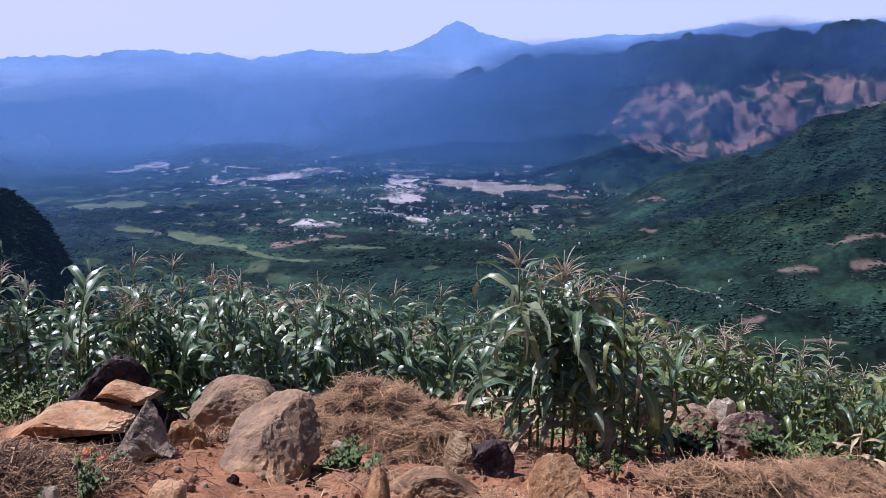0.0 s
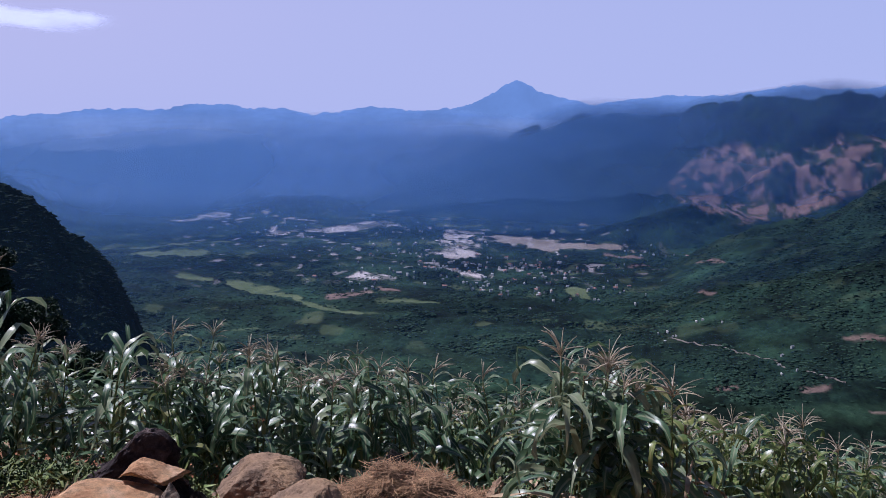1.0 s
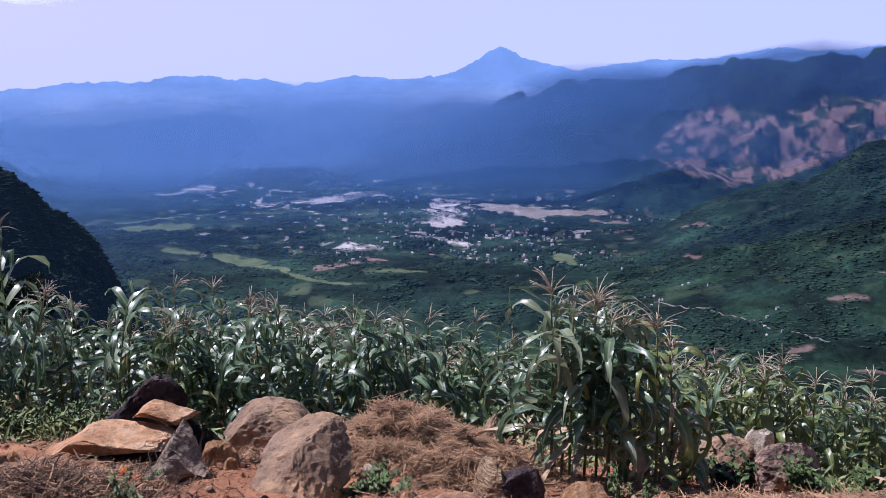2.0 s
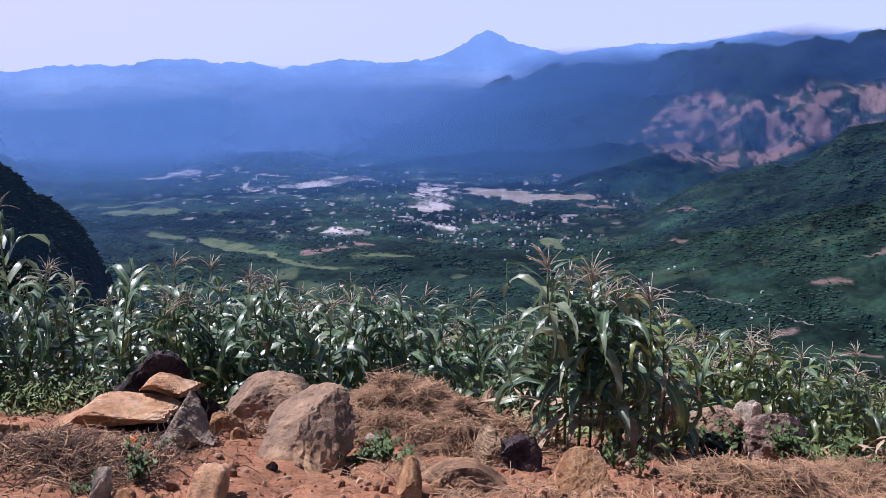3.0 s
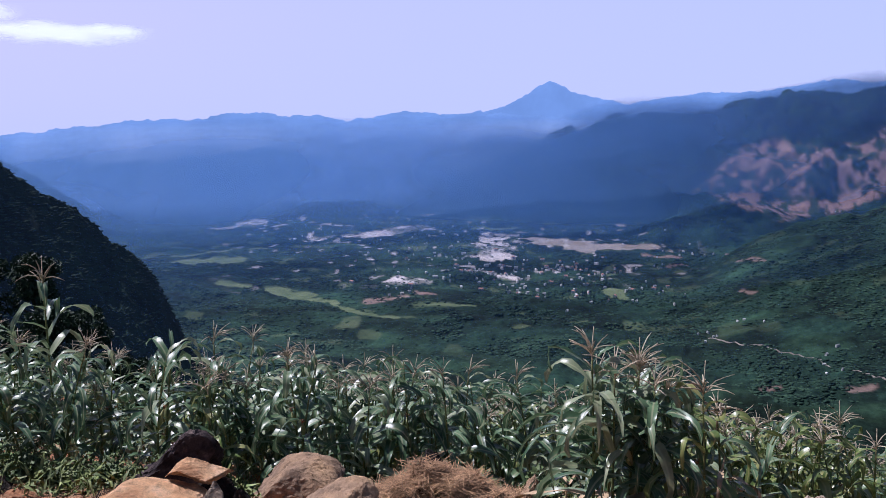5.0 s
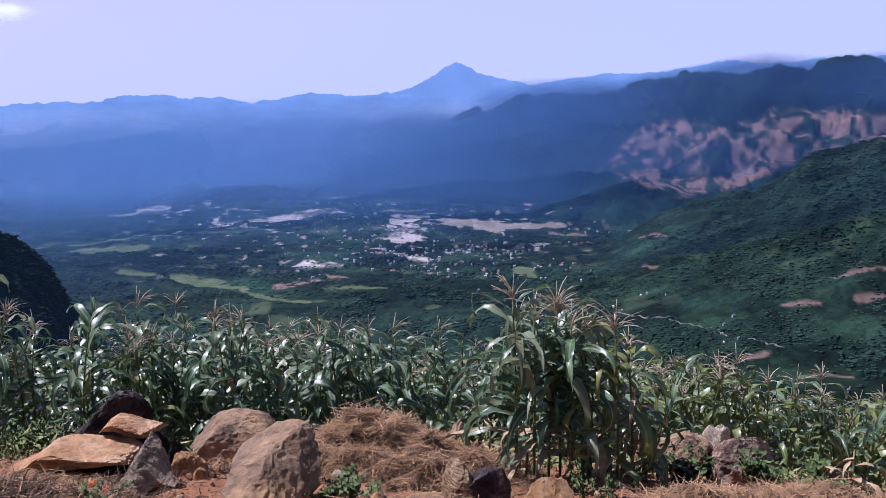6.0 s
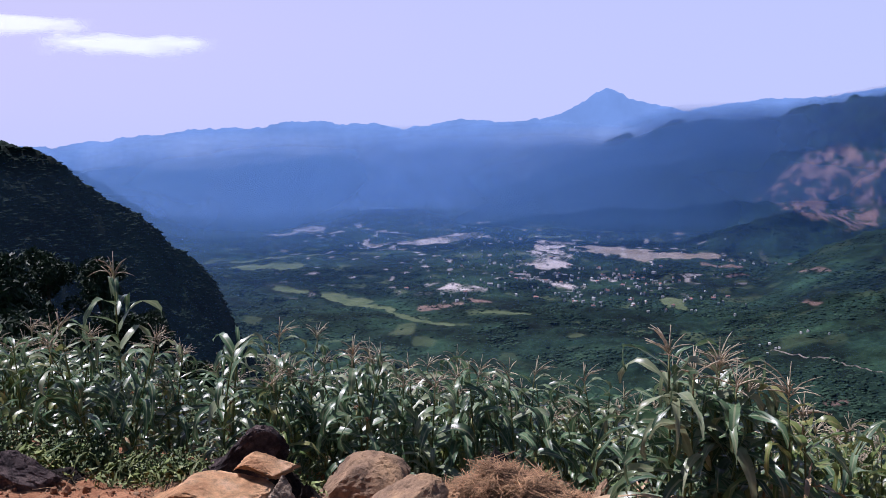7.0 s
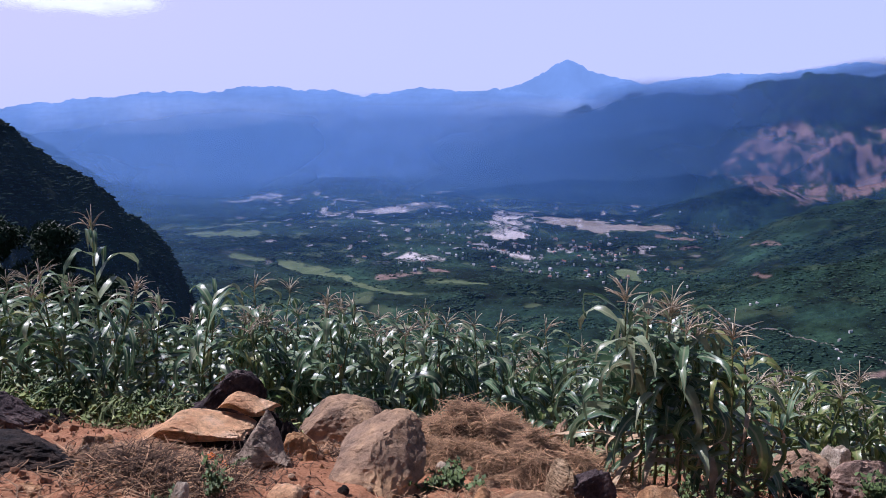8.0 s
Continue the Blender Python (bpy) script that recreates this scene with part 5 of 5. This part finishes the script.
# darker canopy colours that paint the shade of the left hill
SHADED_HILL_CANOPY = make_wood_leaf("shaded_hill_canopy", (0.008, 0.021, 0.015), (0.011, 0.027, 0.018), (0.015, 0.034, 0.021))


def scatter_trees():
    """Places and sizes of the tree crowns that cover the valley."""
    rng = np.random.default_rng(33)
    sets = []
    for lo, hi, a0, a1, n, size in ((430, 1000, -44, -22, 20000, 2.5), (950, 1500, -30, 33, 34000, 3.6), (1500, 2150, -33, 33, 46000, 4.4), (2150, 2900, -30, 33, 30000, 6.0)):
        r = np.sqrt(rng.uniform(lo * lo, hi * hi, n))
        az = np.radians(rng.uniform(a0, a1, n))
        x, y = r * np.sin(az), r * np.cos(az)
        cover = land_cover(x, y)
        open_land = np.maximum.reduce([cover["gravel"] * 1.1, cover["dry"] * 0.97, cover["bare"] * 0.97, cover["field"] * 0.8])
        deg = np.degrees(az)
        wooded = np.clip(fbm(x, y, 110.0, 4, 95) * 8 + 0.7, 0.03, 1) * np.interp(deg, [6, 14], [1, 0.75])
        wooded = np.maximum(wooded, 0.9 * np.interp(deg, [17, 21], [0, 1]) * np.interp(r, [1500, 1750], [0, 1]))
        wooded = np.maximum(wooded, dark_band(r, deg))
        wooded = np.where((deg < -26) & (r < 1000), 1.0, wooded)
        keep = (rng.random(n) > open_land * 1.05) & (rng.random(n) < wooded)
        x, y = x[keep], y[keep]
        sets.append((x, y, size * rng.uniform(0.45, 1.35, len(x))))
    return rng, *(np.concatenate(q) for q in zip(*sets))


OCTA = np.array([(1, 0, 0), (0, 1, 0), (-1, 0, 0), (0, -1, 0), (0, 0, 1), (0, 0, -1)], dtype=float)
OCTA_TRI = np.array([(0, 1, 4), (1, 2, 4), (2, 3, 4), (3, 0, 4), (1, 0, 5), (2, 1, 5), (3, 2, 5), (0, 3, 5)])


def build_woods(houses):
    rng, x, y, s = scatter_trees()
    # room round the houses
    cell = {(int(a // 12), int(b // 12)) for a, b in houses}
    cell |= {(i, j - 1) for i, j in cell}
    free = np.array([(int(a // 12), int(b // 12)) not in cell for a, b in zip(x, y)])
    x, y, s = x[free], y[free], s[free]
    z = height(x, y) + canopy(x, y) + EYE
    near = np.hypot(x, y) < 1500
    me = bpy.data.meshes.new("woods")
    verts, faces, dark, base = [], [], [], 0
    for pick, shape, tri in ((near, ICO, TRI), (~near, OCTA, OCTA_TRI)):
        X, Y, Z2, S2 = x[pick], y[pick], z[pick], s[pick]
        n, k = len(X), len(shape)
        turn = rng.uniform(0, 6.283, n)
        ca, sa = np.cos(turn)[:, None], np.sin(turn)[:, None]
        P = shape[None] * rng.uniform(0.55, 1.35, (n, k, 1)) * S2[:, None, None] * np.where(np.hypot(X, Y)[:, None, None] < 1000, np.array([1.0, 1.0, 0.28]), np.array([1.0, 1.0, 0.24]))
        V = np.stack([P[:, :, 0] * ca - P[:, :, 1] * sa + X[:, None], P[:, :, 0] * sa + P[:, :, 1] * ca + Y[:, None], P[:, :, 2] + Z2[:, None]], -1)
        verts.append(V.reshape(-1, 3))
        faces.append((tri[None] + np.arange(n)[:, None, None] * k).reshape(-1, 3) + base)
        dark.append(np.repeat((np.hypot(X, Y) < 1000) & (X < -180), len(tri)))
        base += n * k
    V, F, D = np.concatenate(verts), np.concatenate(faces), np.concatenate(dark)
    me.vertices.add(len(V))
    me.vertices.foreach_set("co", V.ravel())
    me.loops.add(F.size)
    me.loops.foreach_set("vertex_index", F.ravel().astype(np.int32))
    me.polygons.add(len(F))
    me.polygons.foreach_set("loop_start", np.arange(0, F.size, 3, dtype=np.int32))
    me.polygons.foreach_set("use_smooth", np.ones(len(F), dtype=bool))
    me.update(calc_edges=True)
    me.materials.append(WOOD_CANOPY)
    me.materials.append(SHADED_HILL_CANOPY)
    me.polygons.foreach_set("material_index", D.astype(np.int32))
    tagged(new("woods", me), "dark green woods and hedges covering the valley", "woods", kind="stuff")


# ---------------------------------------------------------------- town, road and clouds
WALL_WHITE = make_plain("house_wall", (0.55, 0.52, 0.50), (0.82, 0.79, 0.76), 0.5, 0.8)
ROOF_GREY = make_plain("metal_roof", (0.34, 0.33, 0.34), (0.60, 0.58, 0.58), 0.4, 0.6)
ROOF_RED = make_plain("red_roof", (0.34, 0.16, 0.13), (0.50, 0.28, 0.23), 0.5, 0.8)
DARK_GLASS = make_plain("dark_opening", (0.03, 0.03, 0.035), (0.06, 0.06, 0.07), 1.0, 0.3)


def house_kit(w, d, h, roof):
    x, y = w / 2, d / 2
    wall = [(-x, -y, -6), (x, -y, -6), (x, y, -6), (-x, y, -6), (-x, -y, h), (x, -y, h), (x, y, h), (-x, y, h), (-x, 0, h + d * 0.28), (x, 0, h + d * 0.28)]
    wf = [(0, 1, 5, 4), (1, 2, 6, 9, 5), (2, 3, 7, 6), (3, 0, 4, 8, 7), (3, 2, 1, 0)]
    o, e = 0.5, 0.18
    top = h + d * 0.28
    rv, rf = [], []
    for s in (-1, 1):
        b = len(rv)
        for k in (0, e):
            rv += [(-x - o, s * (y + o), h - 0.15 + k), (x + o, s * (y + o), h - 0.15 + k), (x + o, 0, top + 0.05 + k), (-x - o, 0, top + 0.05 + k)]
        rf += [(b, b + 1, b + 2, b + 3), (b + 4, b + 5, b + 6, b + 7), (b, b + 1, b + 5, b + 4), (b + 1, b + 2, b + 6, b + 5), (b + 3, b, b + 4, b + 7)]
    parts = [("wall", mesh_of("wall", wall, wf, WALL_WHITE, False)), ("roof", mesh_of("roof", rv, rf, roof, False))]
    for k in (-0.28, 0.28):
        cx = k * w
        q = [(cx - 0.6, -y - 0.03, 1.0), (cx + 0.6, -y - 0.03, 1.0), (cx + 0.6, -y - 0.03, 2.2), (cx - 0.6, -y - 0.03, 2.2)]
        q += [(a, b + 0.12, c) for a, b, c in q]
        parts.append(("window", mesh_of("window", q, [(0, 1, 2, 3), (0, 4, 5, 1), (1, 5, 6, 2), (2, 6, 7, 3), (3, 7, 4, 0)], DARK_GLASS, False)))
    q = [(-0.5, -y - 0.03, 0.0), (0.5, -y - 0.03, 0.0), (0.5, -y - 0.03, 2.1), (-0.5, -y - 0.03, 2.1)]
    q += [(a, b + 0.12, c) for a, b, c in q]
    parts.append(("door", mesh_of("door", q, [(0, 1, 2, 3), (0, 4, 5, 1), (1, 5, 6, 2), (2, 6, 7, 3), (3, 7, 4, 0)], BARK, False)))
    return parts


HOUSES = [(house_kit(9, 7, 3.0, ROOF_GREY), "small white house with a pale metal roof in the town"),
          (house_kit(12, 8, 3.4, ROOF_RED), "white house with a red tile roof in the town"),
          (house_kit(8, 6, 2.8, WALL_WHITE), "small white house with a whitewashed roof among trees"),
          (house_kit(18, 10, 4.2, ROOF_GREY), "long pale hall with a metal roof in the town")]

# azimuth, elevation, spread in metres, how many, share of red roofs
CLUSTERS = [(2.0, -10.9, 60, 38, 0.55), (-0.9, -11.9, 80, 40, 0.15), (-6.8, -10.6, 120, 42, 0.1), (-9.6, -11.6, 40, 12, 0.05), (-4.6, -9.6, 90, 24, 0.05), (3.6, -12.8, 80, 18, 0.35),
            (9.4, -9.5, 90, 18, 0.1), (6.6, -12.2, 35, 10, 0.4), (11.4, -15.1, 16, 6, 0.0), (18.2, -16.0, 25, 5, 0.2), (-7.5, -7.1, 110, 14, 0.0), (-15.5, -7.9, 100, 10, 0.1), (-3.0, -11.2, 60, 20, 0.2),
            (26.0, -18.6, 10, 2, 0.0), (13.0, -13.6, 40, 3, 0.5), (-7.6, -4.6, 6, 2, 0.0), (-9.0, -8.9, 130, 20, 0.0), (-12.0, -12.4, 50, 8, 0.3)]


def build_town():
    rng = random.Random(17)
    built, places = {}, []
    for az, el, spread, count, red in CLUSTERS:
        cx, cy = spot(az, el)
        for _ in range(count):
            x, y = cx + rng.gauss(0, spread), cy + rng.gauss(0, spread * 1.1)
            k = 1 if rng.random() < red else rng.choice((0, 0, 2, 2, 2, 3))
            places.append((x, y))
            z = top_of(x, y) + 1.2
            m = Matrix.Translation((x, y, z)) @ Matrix.Rotation(rng.uniform(-1.5, 1.5), 4, "Z") @ Matrix.Diagonal((*(rng.uniform(0.45, 1.0) * (0.65 if el < -13 else 1.0),) * 2, 0.6 if el < -13 else 0.9, 1))
            if k in built:
                copy_thing(built[k], m)
                continue
            root = tagged(new("house"), HOUSES[k][1], "house", group="houses of the town")
            root.matrix_basis = m
            for name, me in HOUSES[k][0]:
                part(name, me, root)
            built[k] = root
    return places


build_woods(build_town())

ROAD_DUST = make_plain("dusty_road", (0.15, 0.13, 0.11), (0.42, 0.36, 0.30), 0.02, 0.9)


def build_road(points, wide):
    pts = []
    for (a0, e0), (a1, e1) in zip(points, points[1:]):
        for k in range(12):
            t = k / 12
            pts.append(spot(a0 + (a1 - a0) * t, e0 + (e1 - e0) * t))
    verts, faces = [], []
    for i, (x, y) in enumerate(pts):
        x0, y0 = pts[max(i - 1, 0)]
        x1, y1 = pts[min(i + 1, len(pts) - 1)]
        ln = math.hypot(x1 - x0, y1 - y0) + 1e-6
        nx, ny = -(y1 - y0) / ln * wide / 2, (x1 - x0) / ln * wide / 2
        z = top_of(x, y)
        for s in (-1, 1):
            verts += [(x + s * nx, y + s * ny, z + 0.7), (x + s * nx, y + s * ny, z - 3.0)]
    for i in range(len(pts) - 1):
        a, b = 4 * i, 4 * i + 4
        faces += [(a, a + 2, b + 2, b), (a, b, b + 1, a + 1), (a + 2, a + 3, b + 3, b + 2)]
    tagged(new("road", mesh_of("road", verts, faces, ROAD_DUST, False)), "pale dusty country road winding through the valley", "road", kind="structure")


build_road([(11.0, -15.1), (14.5, -15.5), (17.9, -15.8), (18.7, -16.2)], 3.2)
build_road([(20.0, -16.5), (22.6, -16.9)], 3.2)


def make_cloud():
    m = Mat("cloud")
    m.t.nodes.remove(m.b)
    d, tl = m.add("ShaderNodeBsdfDiffuse", Color=(0.95, 0.95, 0.97, 1)), m.add("ShaderNodeBsdfTranslucent", Color=(0.95, 0.95, 0.97, 1))
    add = m.add("ShaderNodeAddShader")
    m.link(d.outputs[0], add.inputs[0])
    m.link(tl.outputs[0], add.inputs[1])
    mx, clear = m.add("ShaderNodeMixShader"), m.add("ShaderNodeBsdfTransparent")
    m.link(m.attr("thick"), mx.inputs["Fac"])
    m.link(clear.outputs[0], mx.inputs[1])
    # glow added to whiten the cloud beyond what the sun gives it
    added_glow = m.add("ShaderNodeEmission", Color=(0.9, 0.92, 1.0, 1), Strength=0.22)
    both = m.add("ShaderNodeAddShader")
    m.link(add.outputs[0], both.inputs[0])
    m.link(added_glow.outputs[0], both.inputs[1])
    m.link(both.outputs[0], mx.inputs[2])
    m.link(mx.outputs[0], m.out.inputs["Surface"])
    return m.m


CLOUD = make_cloud()


def build_cloud(az0, az1, el0, el1, seed):
    A, E2 = np.meshgrid(np.linspace(az0, az1, 90), np.linspace(el0, el1, 36), indexing="xy")
    u, v = (A - az0) / (az1 - az0) * 2 - 1, (E2 - el0) / (el1 - el0) * 2 - 1
    wisp = fbm(A * 1.0, E2 * 3.2, 2.2, 4, seed)
    thick = np.clip(1.15 - u * u - (v - 0.3) ** 2 * np.where(v > 0.3, 4.0, 1.1) + 0.9 * wisp, 0, 1) ** 1.2
    edge = np.clip((1 - np.abs(u)) * 4, 0, 1) * np.clip((1 - np.abs(v)) * 4, 0, 1)
    thick = thick * edge * 0.85
    R = 4780.0 
    a, e = np.radians(A), np.radians(E2)
    P = np.stack([R * np.cos(e) * np.sin(a), R * np.cos(e) * np.cos(a), R * np.sin(e) + EYE], -1).reshape(-1, 3)
    n = A.shape[1]
    F = [(i * n + j, i * n + j + 1, (i + 1) * n + j + 1, (i + 1) * n + j) for i in range(A.shape[0] - 1) for j in range(n - 1)]
    me = mesh_of("cloud", P, F, CLOUD)
    me.attributes.new("thick", "FLOAT", "POINT").data.foreach_set("value", thick.ravel().astype(np.float32))
    tagged(new("cloud", me), "thin white wisp of cloud over the ridge", "cloud", kind="structure")


build_cloud(-37.4, -26.2, 3.9, 6.1, 3)
build_cloud(-45.0, -33.5, 5.3, 7.0, 8)
